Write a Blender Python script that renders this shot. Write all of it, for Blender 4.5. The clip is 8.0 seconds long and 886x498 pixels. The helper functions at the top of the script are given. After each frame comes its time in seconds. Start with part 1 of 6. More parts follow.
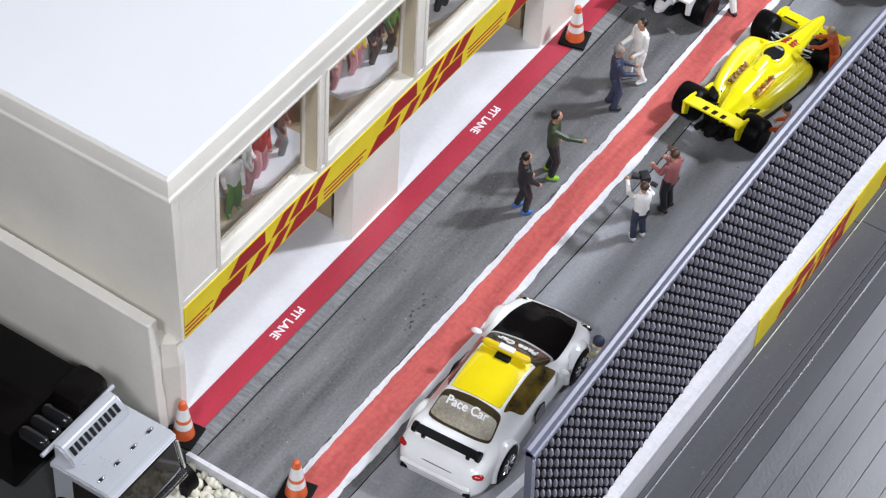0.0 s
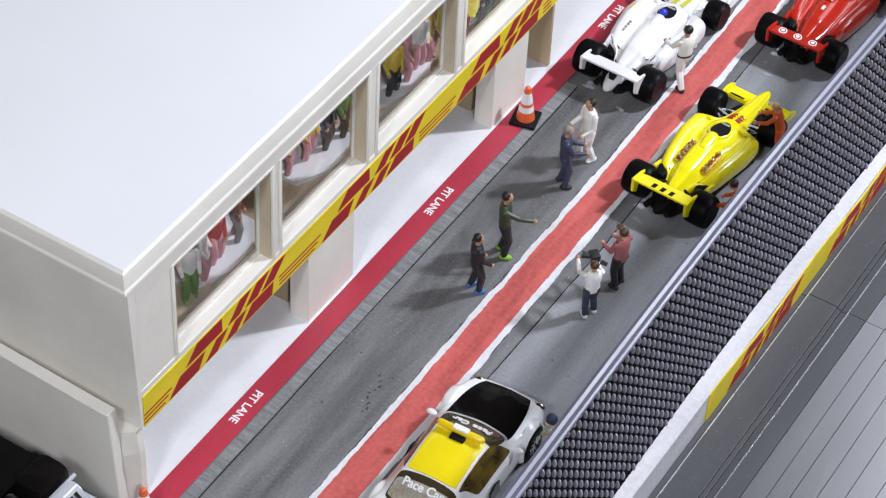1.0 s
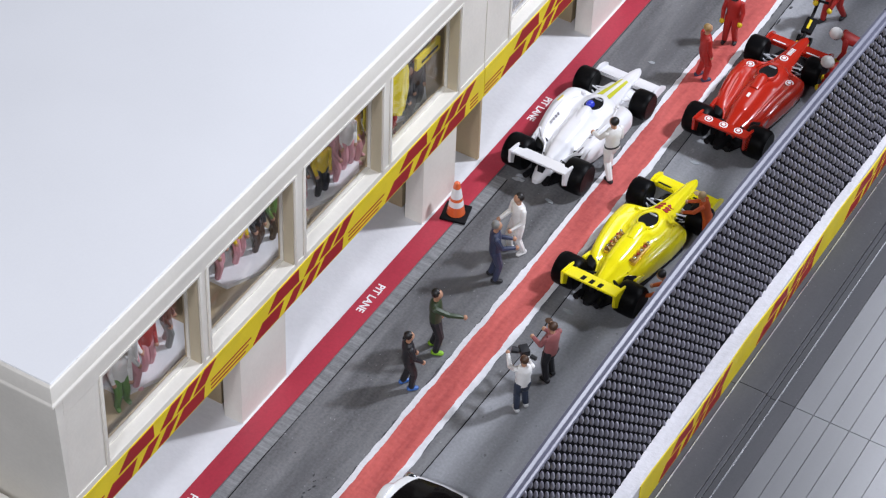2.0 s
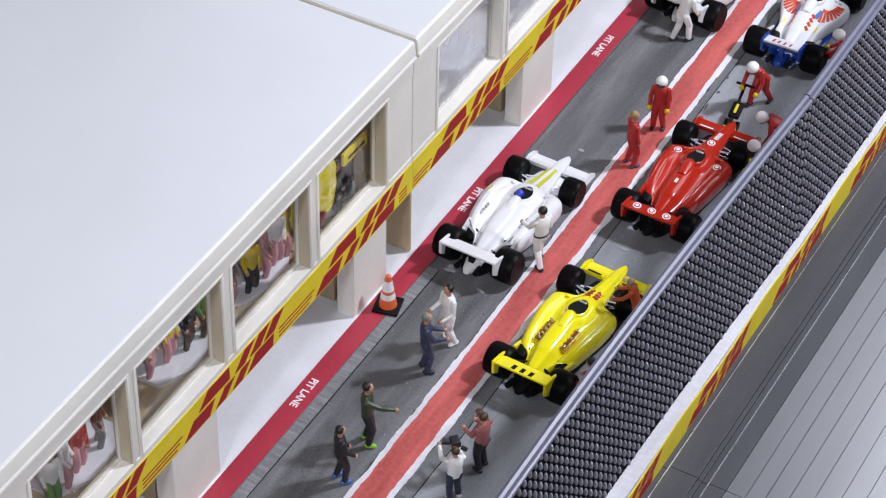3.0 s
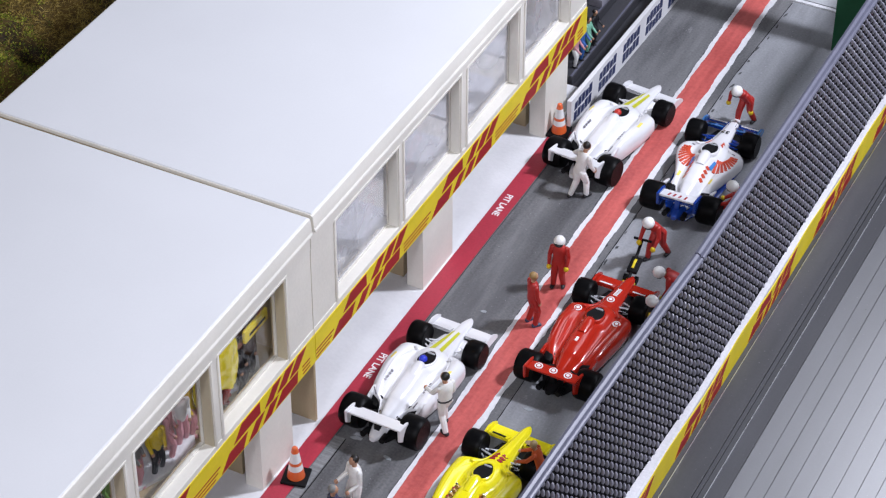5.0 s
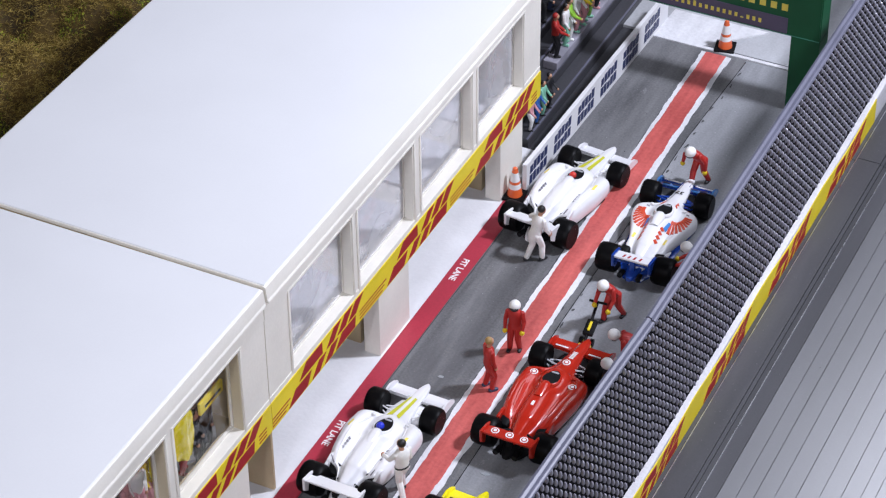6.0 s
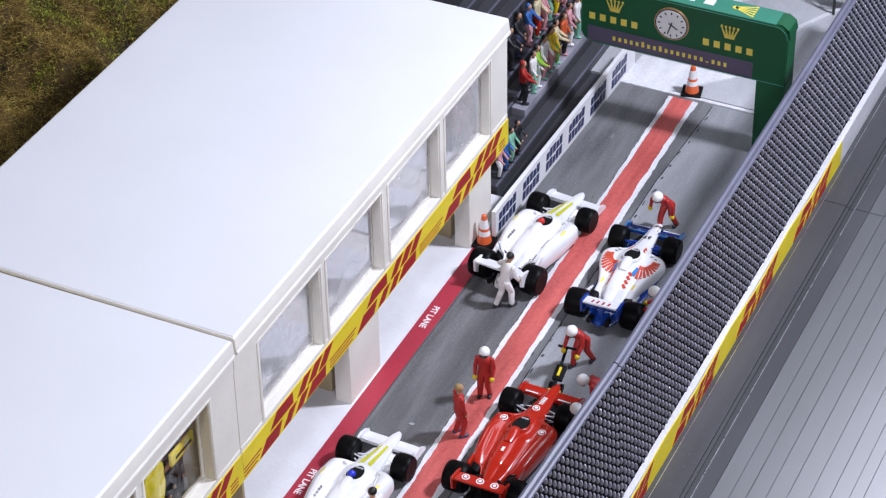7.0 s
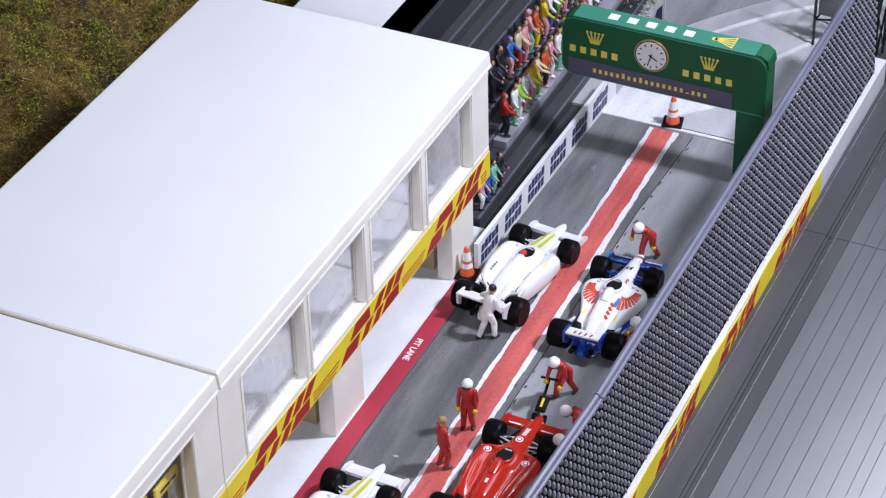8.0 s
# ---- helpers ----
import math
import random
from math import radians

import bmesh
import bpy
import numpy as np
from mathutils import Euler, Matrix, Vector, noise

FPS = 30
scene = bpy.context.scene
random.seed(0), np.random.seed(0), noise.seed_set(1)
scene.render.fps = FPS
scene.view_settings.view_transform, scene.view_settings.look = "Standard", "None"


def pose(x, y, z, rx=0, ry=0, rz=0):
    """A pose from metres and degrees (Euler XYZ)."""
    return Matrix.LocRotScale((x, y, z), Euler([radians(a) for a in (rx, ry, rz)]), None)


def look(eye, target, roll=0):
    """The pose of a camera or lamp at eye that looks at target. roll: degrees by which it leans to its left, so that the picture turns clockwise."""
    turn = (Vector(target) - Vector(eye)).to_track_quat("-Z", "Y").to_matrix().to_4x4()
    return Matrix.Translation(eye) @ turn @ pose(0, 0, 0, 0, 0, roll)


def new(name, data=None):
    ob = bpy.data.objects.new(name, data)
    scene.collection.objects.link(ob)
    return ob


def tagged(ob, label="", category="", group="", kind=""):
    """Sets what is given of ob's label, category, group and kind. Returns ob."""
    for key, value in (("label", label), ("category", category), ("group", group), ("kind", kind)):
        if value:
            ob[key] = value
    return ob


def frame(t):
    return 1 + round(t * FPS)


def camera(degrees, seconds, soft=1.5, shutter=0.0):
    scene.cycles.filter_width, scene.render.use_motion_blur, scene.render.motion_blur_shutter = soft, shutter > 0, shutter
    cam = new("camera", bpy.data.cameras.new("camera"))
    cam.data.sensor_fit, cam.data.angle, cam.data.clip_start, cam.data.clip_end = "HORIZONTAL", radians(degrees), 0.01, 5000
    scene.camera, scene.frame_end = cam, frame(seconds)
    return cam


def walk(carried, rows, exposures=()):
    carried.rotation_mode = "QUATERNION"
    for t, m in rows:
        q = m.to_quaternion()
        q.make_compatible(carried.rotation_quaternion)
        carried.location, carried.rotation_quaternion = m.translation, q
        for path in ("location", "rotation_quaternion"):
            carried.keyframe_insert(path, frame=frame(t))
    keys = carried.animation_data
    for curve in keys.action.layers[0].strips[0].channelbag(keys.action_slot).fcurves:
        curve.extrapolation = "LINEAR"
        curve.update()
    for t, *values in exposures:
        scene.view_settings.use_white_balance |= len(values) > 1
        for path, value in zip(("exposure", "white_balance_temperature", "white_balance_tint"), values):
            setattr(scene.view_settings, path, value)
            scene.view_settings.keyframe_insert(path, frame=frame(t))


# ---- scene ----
cam = camera(20.50, 8.0, 1.25)
PATH = [
    (0, (0.3320, -0.4654, 0.6395), (0.0237, 0.0519, 0.0000), 3.99),
    (0.5, (0.3324, -0.4667, 0.6475), (0.0196, 0.0702, 0.0000), 3.93),
    (1, (0.3395, -0.4639, 0.6592), (0.0148, 0.0962, 0.0000), 3.38),
    (1.5, (0.3456, -0.4586, 0.6674), (0.0116, 0.1252, 0.0000), 2.84),
    (2, (0.3508, -0.4537, 0.6750), (0.0090, 0.1558, 0.0000), 2.44),
    (3.5, (0.3733, -0.4421, 0.6928), (0.0015, 0.2491, -0.0000), 0.96),
    (4, (0.3764, -0.4381, 0.7015), (-0.0034, 0.2802, 0.0000), 0.59),
    (4.5, (0.3773, -0.4371, 0.7081), (-0.0079, 0.3070, 0.0000), 0.41),
    (6, (0.3938, -0.4286, 0.7251), (-0.0142, 0.3867, 0.0000), -0.65),
    (6.5, (0.3986, -0.4295, 0.7310), (-0.0160, 0.4071, 0.0000), -0.93),
    (7, (0.4034, -0.4294, 0.7332), (-0.0173, 0.4263, 0.0000), -1.21),
    (7.5, (0.4057, -0.4295, 0.7355), (-0.0192, 0.4405, 0.0000), -1.43),
    (8, (0.4079, -0.4310, 0.7392), (-0.0208, 0.4537, 0.0000), -1.49),
]
# seconds, stops, kelvin, tint
EXPOSURES = [(0.0, 0.0, 6280, 11), (2.0, -0.27, 6200, 13), (4.5, -0.36, 6170, 15), (8.0, -0.22, 6010, 17)]
walk(cam, [(t, look(eye, target, roll)) for t, eye, target, roll in PATH], EXPOSURES)

# ---- light: the room's soft ambient, the lamps above the layout and an added fill ----
world = bpy.data.worlds.new("room")
scene.world = world
world.use_nodes = True
world.node_tree.nodes["Background"].inputs[0].default_value = (0.88, 0.92, 1.0, 1)
world.node_tree.nodes["Background"].inputs[1].default_value = 0.03
scene.view_settings.exposure = 0.0


def lamp(name, place, target, size, watts, colour):
    data = bpy.data.lights.new(name, "AREA")
    data.shape, data.size, data.energy, data.color = "DISK", size, watts, colour
    ob = new(name, data)
    ob.matrix_world = look(place, target)
    return ob


lamp("unseen_lamp", (0.43, 0.57, 0.62), (0.05, 0.25, 0), 0.075, 7.9, (0.91, 0.94, 1.0))
lamp("unseen_lamp", (0.55, -0.56, 0.80), (0.05, 0.15, 0.02), 0.11, 4.8, (0.955, 0.965, 1.0))
# added fill with no known source, brightening the pace car's rear and near lane
lamp("unseen_lamp", (0.16, -0.62, 0.72), (0.08, -0.05, 0.02), 0.12, 3.3, (0.965, 0.97, 1.0))
lamp("ceiling_panel", (0.29, 1.42, 1.20), (0.15, 0.30, 0), 0.8, 5.2, (0.92, 0.945, 1.0))

# ---- materials ----


def material(name, colour, rough=0.5, metal=0.0, vary=0.12, size=0.02, grain=0.0, grain_size=0.0008, alter=None, coat=0.0, spec=0.5):
    """A procedural surface: colour varied at two scales, a fine bump, and roughness that wanders a little."""
    m = bpy.data.materials.new(name)
    m.use_nodes = True
    nt = m.node_tree
    b = nt.nodes["Principled BSDF"]
    b.inputs["Metallic"].default_value = metal
    b.inputs["Specular IOR Level"].default_value = spec
    b.inputs["Coat Weight"].default_value = coat
    b.inputs["Coat Roughness"].default_value = 0.06
    tc = nt.nodes.new("ShaderNodeTexCoord")
    big = nt.nodes.new("ShaderNodeTexNoise")
    big.inputs["Scale"].default_value = 1 / size
    big.inputs["Detail"].default_value = 5
    fine = nt.nodes.new("ShaderNodeTexNoise")
    fine.inputs["Scale"].default_value = 1 / grain_size
    fine.inputs["Detail"].default_value = 3
    for n in (big, fine):
        nt.links.new(tc.outputs["Object"], n.inputs["Vector"])
    mix = nt.nodes.new("ShaderNodeMix")
    mix.data_type = "RGBA"
    dark = alter or [c * (1 - vary) for c in colour]
    light = [min(1, c * (1 + vary * 0.6)) for c in colour]
    mix.inputs[6].default_value, mix.inputs[7].default_value = (*dark, 1), (*light, 1)
    ramp = nt.nodes.new("ShaderNodeMapRange")
    ramp.inputs[1].default_value, ramp.inputs[2].default_value = 0.3, 0.7
    add = nt.nodes.new("ShaderNodeMath")
    add.operation = "MULTIPLY_ADD"
    nt.links.new(fine.outputs["Fac"], add.inputs[0])
    add.inputs[1].default_value = 0.35
    nt.links.new(big.outputs["Fac"], add.inputs[2])
    sub = nt.nodes.new("ShaderNodeMath")
    sub.operation = "SUBTRACT"
    nt.links.new(add.outputs[0], sub.inputs[0])
    sub.inputs[1].default_value = 0.17
    nt.links.new(sub.outputs[0], ramp.inputs[0])
    nt.links.new(ramp.outputs[0], mix.inputs[0])
    nt.links.new(mix.outputs[2], b.inputs["Base Color"])
    rr = nt.nodes.new("ShaderNodeMapRange")
    rr.inputs[3].default_value, rr.inputs[4].default_value = max(0.03, rough - 0.07), min(1, rough + 0.07)
    nt.links.new(big.outputs["Fac"], rr.inputs[0])
    nt.links.new(rr.outputs[0], b.inputs["Roughness"])
    if grain:
        bump = nt.nodes.new("ShaderNodeBump")
        bump.inputs["Strength"].default_value = grain
        bump.inputs["Distance"].default_value = grain_size * 0.3
        nt.links.new(fine.outputs["Fac"], bump.inputs["Height"])
        nt.links.new(bump.outputs[0], b.inputs["Normal"])
    return m


def paint(name, colour, rough=0.22, vary=0.05):
    return material(name, colour, rough, vary=vary, size=0.012, grain=0.05, grain_size=0.0012, coat=0.6)


def streaked(name, colour, alter, rough, stretch=(40, 5, 40), fine=900, bump=0.1, spec=0.5):
    """A worn surface with long streaks along the lane and specks."""
    m = material(name, colour, rough, vary=0.2, grain=bump, grain_size=1 / fine, alter=alter, spec=spec)
    nt = m.node_tree
    tc = [n for n in nt.nodes if n.bl_idname == "ShaderNodeTexCoord"][0]
    big = [n for n in nt.nodes if n.bl_idname == "ShaderNodeTexNoise"][0]
    mp = nt.nodes.new("ShaderNodeMapping")
    mp.inputs["Scale"].default_value = stretch
    big.inputs["Scale"].default_value = 1.0
    big.inputs["Detail"].default_value = 8
    big.inputs["Roughness"].default_value = 0.62
    nt.links.new(tc.outputs["Object"], mp.inputs["Vector"])
    nt.links.new(mp.outputs[0], big.inputs["Vector"])
    return m


def glass(name, tint=(1, 1, 1), rough=0.03, haze=0.0):
    m = bpy.data.materials.new(name)
    m.use_nodes = True
    nt = m.node_tree
    out = nt.nodes["Material Output"]
    nt.nodes.remove(nt.nodes["Principled BSDF"])
    clear = nt.nodes.new("ShaderNodeBsdfTransparent")
    clear.inputs[0].default_value = (*tint, 1)
    shine = nt.nodes.new("ShaderNodeBsdfGlossy")
    shine.inputs["Roughness"].default_value = rough
    face = nt.nodes.new("ShaderNodeLayerWeight")
    face.inputs[0].default_value = 0.35
    fres = nt.nodes.new("ShaderNodeMapRange")
    fres.inputs[3].default_value, fres.inputs[4].default_value = 0.01, 0.12
    nt.links.new(face.outputs["Facing"], fres.inputs[0])
    tc = nt.nodes.new("ShaderNodeTexCoord")
    wav = nt.nodes.new("ShaderNodeTexNoise")
    wav.inputs["Scale"].default_value = 45
    bump = nt.nodes.new("ShaderNodeBump")
    bump.inputs["Strength"].default_value = 0.5
    bump.inputs["Distance"].default_value = 0.004
    nt.links.new(tc.outputs["Object"], wav.inputs["Vector"])
    nt.links.new(wav.outputs["Fac"], bump.inputs["Height"])
    nt.links.new(bump.outputs[0], shine.inputs["Normal"])
    mix = nt.nodes.new("ShaderNodeMixShader")
    nt.links.new(fres.outputs[0], mix.inputs[0])
    nt.links.new(clear.outputs[0], mix.inputs[1])
    nt.links.new(shine.outputs[0], mix.inputs[2])
    nt.links.new(mix.outputs[0], out.inputs[0])
    if haze:
        # milky film, uneven like crumpled foil
        milk = nt.nodes.new("ShaderNodeBsdfDiffuse")
        milk.inputs[0].default_value = (.78, .78, .80, 1)
        cloud = nt.nodes.new("ShaderNodeTexNoise")
        cloud.inputs["Scale"].default_value = 28
        cloud.inputs["Detail"].default_value = 4
        cloud.inputs["Distortion"].default_value = 1.5
        amount = nt.nodes.new("ShaderNodeMapRange")
        amount.inputs[1].default_value, amount.inputs[2].default_value = .38, .68
        amount.inputs[3].default_value, amount.inputs[4].default_value = haze * .55, haze * 1.0
        film = nt.nodes.new("ShaderNodeMixShader")
        nt.links.new(tc.outputs["Object"], cloud.inputs["Vector"])
        nt.links.new(cloud.outputs["Fac"], amount.inputs[0])
        nt.links.new(amount.outputs[0], film.inputs[0])
        nt.links.new(mix.outputs[0], film.inputs[1])
        nt.links.new(milk.outputs[0], film.inputs[2])
        nt.links.new(film.outputs[0], out.inputs[0])
    return m


M = {}


def scuffed(m, dark, pale):
    """Adds dark smears along the lane and pale specks and scuffs to a streaked surface."""
    nt = m.node_tree
    b = nt.nodes["Principled BSDF"]
    src = b.inputs["Base Color"].links[0].from_socket
    tc = [n for n in nt.nodes if n.bl_idname == "ShaderNodeTexCoord"][0]
    for stretch, detail, lo, hi, colour in (((38, 7, 20), 6, .56, .70, dark), ((420, 300, 200), 2, .70, .76, dark), ((160, 60, 100), 5, .69, .78, pale), ((900, 700, 500), 1, .74, .78, pale)):
        mp = nt.nodes.new("ShaderNodeMapping")
        mp.inputs["Scale"].default_value = stretch
        mp.inputs["Location"].default_value = (stretch[1] * .37, stretch[0] * .11, 3)
        tex = nt.nodes.new("ShaderNodeTexNoise")
        tex.inputs["Scale"].default_value = 1
        tex.inputs["Detail"].default_value = detail
        tex.inputs["Roughness"].default_value = .6
        rg = nt.nodes.new("ShaderNodeMapRange")
        rg.inputs[1].default_value, rg.inputs[2].default_value, rg.inputs[4].default_value = lo, hi, .75
        mix = nt.nodes.new("ShaderNodeMix")
        mix.data_type = "RGBA"
        mix.inputs[7].default_value = (*colour, 1)
        nt.links.new(tc.outputs["Object"], mp.inputs["Vector"])
        nt.links.new(mp.outputs[0], tex.inputs["Vector"])
        nt.links.new(tex.outputs["Fac"], rg.inputs[0])
        nt.links.new(rg.outputs[0], mix.inputs[0])
        nt.links.new(src, mix.inputs[6])
        src = mix.outputs[2]
    nt.links.new(src, b.inputs["Base Color"])
    return m


M["lane"] = scuffed(streaked("lane_paint", (0.186, 0.187, 0.192), (0.066, 0.066, 0.071), 0.6, (85, 9, 40)), (0.085, 0.085, 0.092), (0.36, 0.365, 0.38))
M["far_asphalt"] = streaked("far_grey_paint", (0.46, 0.47, 0.49), (0.34, 0.345, 0.36), 0.6, (30, 9, 40))
M["lane_pale"] = scuffed(streaked("pale_lane_paint", (0.285, 0.292, 0.308), (0.175, 0.180, 0.192), 0.6, (60, 9, 40)), (0.12, 0.121, 0.13), (0.42, 0.425, 0.44))
M["pale_scuff"] = streaked("pale_scuff", (0.30, 0.305, 0.32), (0.20, 0.243, 0.255), 0.6, (300, 200, 100))
M["hatch"] = streaked("worn_concrete_print", (0.24, 0.245, 0.25), (0.12, 0.122, 0.128), 0.65, (60, 700, 40))
M["track"] = scuffed(streaked("track_plastic", (0.062, 0.064, 0.073), (0.042, 0.043, 0.050), 0.30, (60, 6, 40), spec=1.0, bump=0.2), (0.04, 0.041, 0.046), (0.16, 0.163, 0.175))
M["shoulder"] = scuffed(streaked("shoulder_plastic", (0.060, 0.060, 0.066), (0.042, 0.042, 0.047), 0.42, (50, 6, 40), spec=0.6), (0.05, 0.05, 0.055), (0.16, 0.163, 0.17))
gloss = M["track"].node_tree.nodes["Principled BSDF"].inputs
gloss["Coat Weight"].default_value = 1.0
gloss["Coat Roughness"].default_value = 0.22
gloss["Coat IOR"].default_value = 2.4
gloss["IOR"].default_value = 2.2
M["track_dark"] = streaked("track_dark", (0.05, 0.051, 0.055), (0.035, 0.035, 0.038), 0.5, (60, 6, 40))
M["steel"] = material("steel_rail", (0.75, 0.75, 0.77), 0.28, metal=1.0)
M["red_strip"] = streaked("red_strip", (0.42, 0.03, 0.055), (0.30, 0.022, 0.04), 0.5, (30, 8, 40))
M["red_paint"] = streaked("red_brushed_paint", (0.55, 0.115, 0.10), (0.36, 0.06, 0.055), 0.55, (150, 16, 60), 500, 0.5)
M["white_paint"] = streaked("white_brushed_paint", (0.70, 0.70, 0.72), (0.55, 0.55, 0.57), 0.6, (90, 20, 60), 500, 0.4)
M["white_board"] = material("white_board", (0.72, 0.72, 0.735), 0.5, vary=0.07, size=0.02, grain=0.2, grain_size=0.002)
M["barrier_white"] = streaked("barrier_white_paint", (0.62, 0.61, 0.635), (0.52, 0.51, 0.53), 0.6, (90, 14, 60), 500, 0.4)
M["ivory"] = material("ivory_plastic", (0.77, 0.74, 0.67), 0.5, vary=0.07, size=0.03, grain=0.15, grain_size=0.0015)
# tan for inner faces: cream plastic with shade put into the colour
M["cream"] = material("cream_inside_shade", (0.46, 0.36, 0.22), 0.6, vary=0.1, size=0.03, grain=0.1)
# lighter tan that carries the shade of the window reveal
M["cream_pale"] = material("cream_reveal_shade", (0.52, 0.45, 0.32), 0.55, vary=0.08, size=0.02, grain=0.1)
M["roof"] = material("roof_white", (0.775, 0.78, 0.79), 0.62, vary=0.03, size=0.07, spec=0.25)
M["yellow_print"] = material("yellow_print", (0.76, 0.60, 0.015), 0.55, vary=0.08, size=0.01)
M["red_print"] = material("red_print", (0.33, 0.010, 0.014), 0.6, vary=0.1, size=0.01)
M["text_white"] = material("white_print", (0.82, 0.82, 0.82), 0.5, vary=0.05)
# near-black that stands for the shade in the gaps between fence knobs
M["mesh_gap_shade"] = material("mesh_gap_shade", (0.006, 0.0055, 0.008), 0.6, spec=0.12)
M["mesh_knob"] = material("mesh_knob", (0.262, 0.256, 0.310), 0.20, vary=0.2, size=0.006, spec=1.0)
M["rail"] = material("fence_rail", (0.135, 0.137, 0.185), 0.4, vary=0.15, size=0.02)
M["orange"] = paint("cone_orange", (0.75, 0.13, 0.03), 0.4)
M["cone_white"] = paint("cone_white", (0.8, 0.8, 0.8), 0.4)
M["black"] = material("black_rubber", (0.004, 0.004, 0.005), 0.6, vary=0.3, spec=0.18)
M["tyre"] = material("tyre_rubber", (0.0025, 0.0025, 0.003), 0.45, vary=0.3, size=0.003, grain=0.2, spec=0.10)
M["black_gloss"] = paint("black_gloss", (0.01, 0.01, 0.011), 0.12)
M["bonnet_black"] = material("bonnet_black", (0.006, 0.005, 0.005), 0.12, vary=0.3, spec=0.10)
M["chrome"] = material("chrome", (0.8, 0.8, 0.82), 0.15, metal=1.0)
M["silver"] = material("silver_paint", (0.60, 0.62, 0.66), 0.3, metal=0.35, vary=0.06)
M["green"] = material("gate_green", (0.012, 0.098, 0.040), 0.5, vary=0.1, size=0.02, spec=0.3)
M["green_top"] = paint("gate_green_top", (0.05, 0.24, 0.16), 0.45)
M["purple"] = material("purple_panel", (0.10, 0.085, 0.14), 0.5)
M["gold"] = material("gold_print", (0.80, 0.66, 0.10), 0.4)
M["navy_print"] = material("navy_print", (0.02, 0.03, 0.10), 0.45)
M["stand"] = streaked("stand_plastic", (0.055, 0.055, 0.063), (0.03, 0.03, 0.035), 0.4, (60, 6, 60))
M["stand_dark"] = material("stand_dark", (0.03, 0.03, 0.036), 0.5)
M["glass"] = glass("window_glass")
M["glass_hazy"] = glass("hazy_window_glass", (0.86, 0.86, 0.88), haze=0.34)
M["glass_dark"] = material("tinted_glass", (0.02, 0.016, 0.012), 0.06, vary=0.3)
M["glass_smoke"] = material("smoked_glass", (0.055, 0.042, 0.02), 0.08, vary=0.3, size=0.01)
M["skin"] = material("skin_paint", (0.50, 0.27, 0.17), 0.5)
M["ground"] = material("table_board", (0.05, 0.05, 0.05), 0.8, vary=0.3, size=0.1)
M["moss"] = material("dry_moss", (0.10, 0.062, 0.012), 0.9, vary=0.5, size=0.02, grain=0.6, grain_size=0.002, alter=(0.02, 0.013, 0.005))


def fibres(name, dark, mid, light):
    """Fibres that each take their own tone."""
    m = bpy.data.materials.new(name)
    m.use_nodes = True
    nt = m.node_tree
    b = nt.nodes["Principled BSDF"]
    b.inputs["Roughness"].default_value = .8
    geo = nt.nodes.new("ShaderNodeNewGeometry")
    ramp = nt.nodes.new("ShaderNodeValToRGB")
    ramp.color_ramp.elements[0].color, ramp.color_ramp.elements[1].color = (*dark, 1), (*light, 1)
    e = ramp.color_ramp.elements.new(.6)
    e.color = (*mid, 1)
    nt.links.new(geo.outputs["Random Per Island"], ramp.inputs[0])
    nt.links.new(ramp.outputs[0], b.inputs["Base Color"])
    return m


M["fibre"] = fibres("dry_fibre", (.06, .034, .004), (.29, .19, .030), (.64, .49, .13))
M["fibre_green"] = fibres("green_fibre", (.04, .060, .003), (.17, .21, .008), (.42, .46, .03))
M["stone"] = material("pale_gravel", (0.72, 0.69, 0.57), 0.6, vary=0.3, size=0.004)
M["far_wall"] = material("grey_wall", (0.2, 0.2, 0.21), 0.8)

# ---- mesh helpers ----


def finish(bm, name, mats, smooth=True, angle=38):
    me = bpy.data.meshes.new(name)
    bm.normal_update()
    bm.to_mesh(me)
    bm.free()
    for m in mats if isinstance(mats, (list, tuple)) else [mats]:
        me.materials.append(m)
    if smooth:
        me.polygons.foreach_set("use_smooth", [True] * len(me.polygons))
        me.set_sharp_from_angle(angle=radians(angle))
    return me


def part(name, bm, mat, parent=None, label="", smooth=True, angle=38):
    ob = new(name, finish(bm, name, mat, smooth, angle))
    if parent is not None:
        ob.parent = parent
    if label:
        tagged(ob, label)
    return ob


def thing(name, label, category, group="", kind="", at=None):
    ob = new(name)
    ob.empty_display_size = 0.005
    if at is not None:
        ob.matrix_basis = at
    return tagged(ob, label, category, group, kind)


def box(bm, x0, x1, y0, y1, z0, z1, bevel=0.0, mi=0, m=None):
    g = bmesh.ops.create_cube(bm, size=1)
    vs = g["verts"]
    for v in vs:
        v.co = Vector((x0 + (v.co.x + .5) * (x1 - x0), y0 + (v.co.y + .5) * (y1 - y0), z0 + (v.co.z + .5) * (z1 - z0)))
    if m is not None:
        for v in vs:
            v.co = m @ v.co
    faces = {f for v in vs for f in v.link_faces}
    for f in faces:
        f.material_index = mi
    if bevel:
        es = list({e for v in vs for e in v.link_edges})
        r = bmesh.ops.bevel(bm, geom=es, offset=bevel, segments=2, affect="EDGES", profile=0.6)
        for f in r["faces"]:
            f.material_index = mi
    return bm


def rings(bm, loops, mi=0, cap=True):
    """Joins closed loops of points, one after the other, into a skin."""
    rows = [[bm.verts.new(p) for p in loop] for loop in loops]
    n = len(rows[0])
    for a, b in zip(rows, rows[1:]):
        for i in range(n):
            f = bm.faces.new((a[i], a[(i + 1) % n], b[(i + 1) % n], b[i]))
            f.material_index = mi
    if cap:
        for r, flip in ((rows[0], True), (rows[-1], False)):
            f = bm.faces.new(r[::-1] if flip else r)
            f.material_index = mi
    return bm


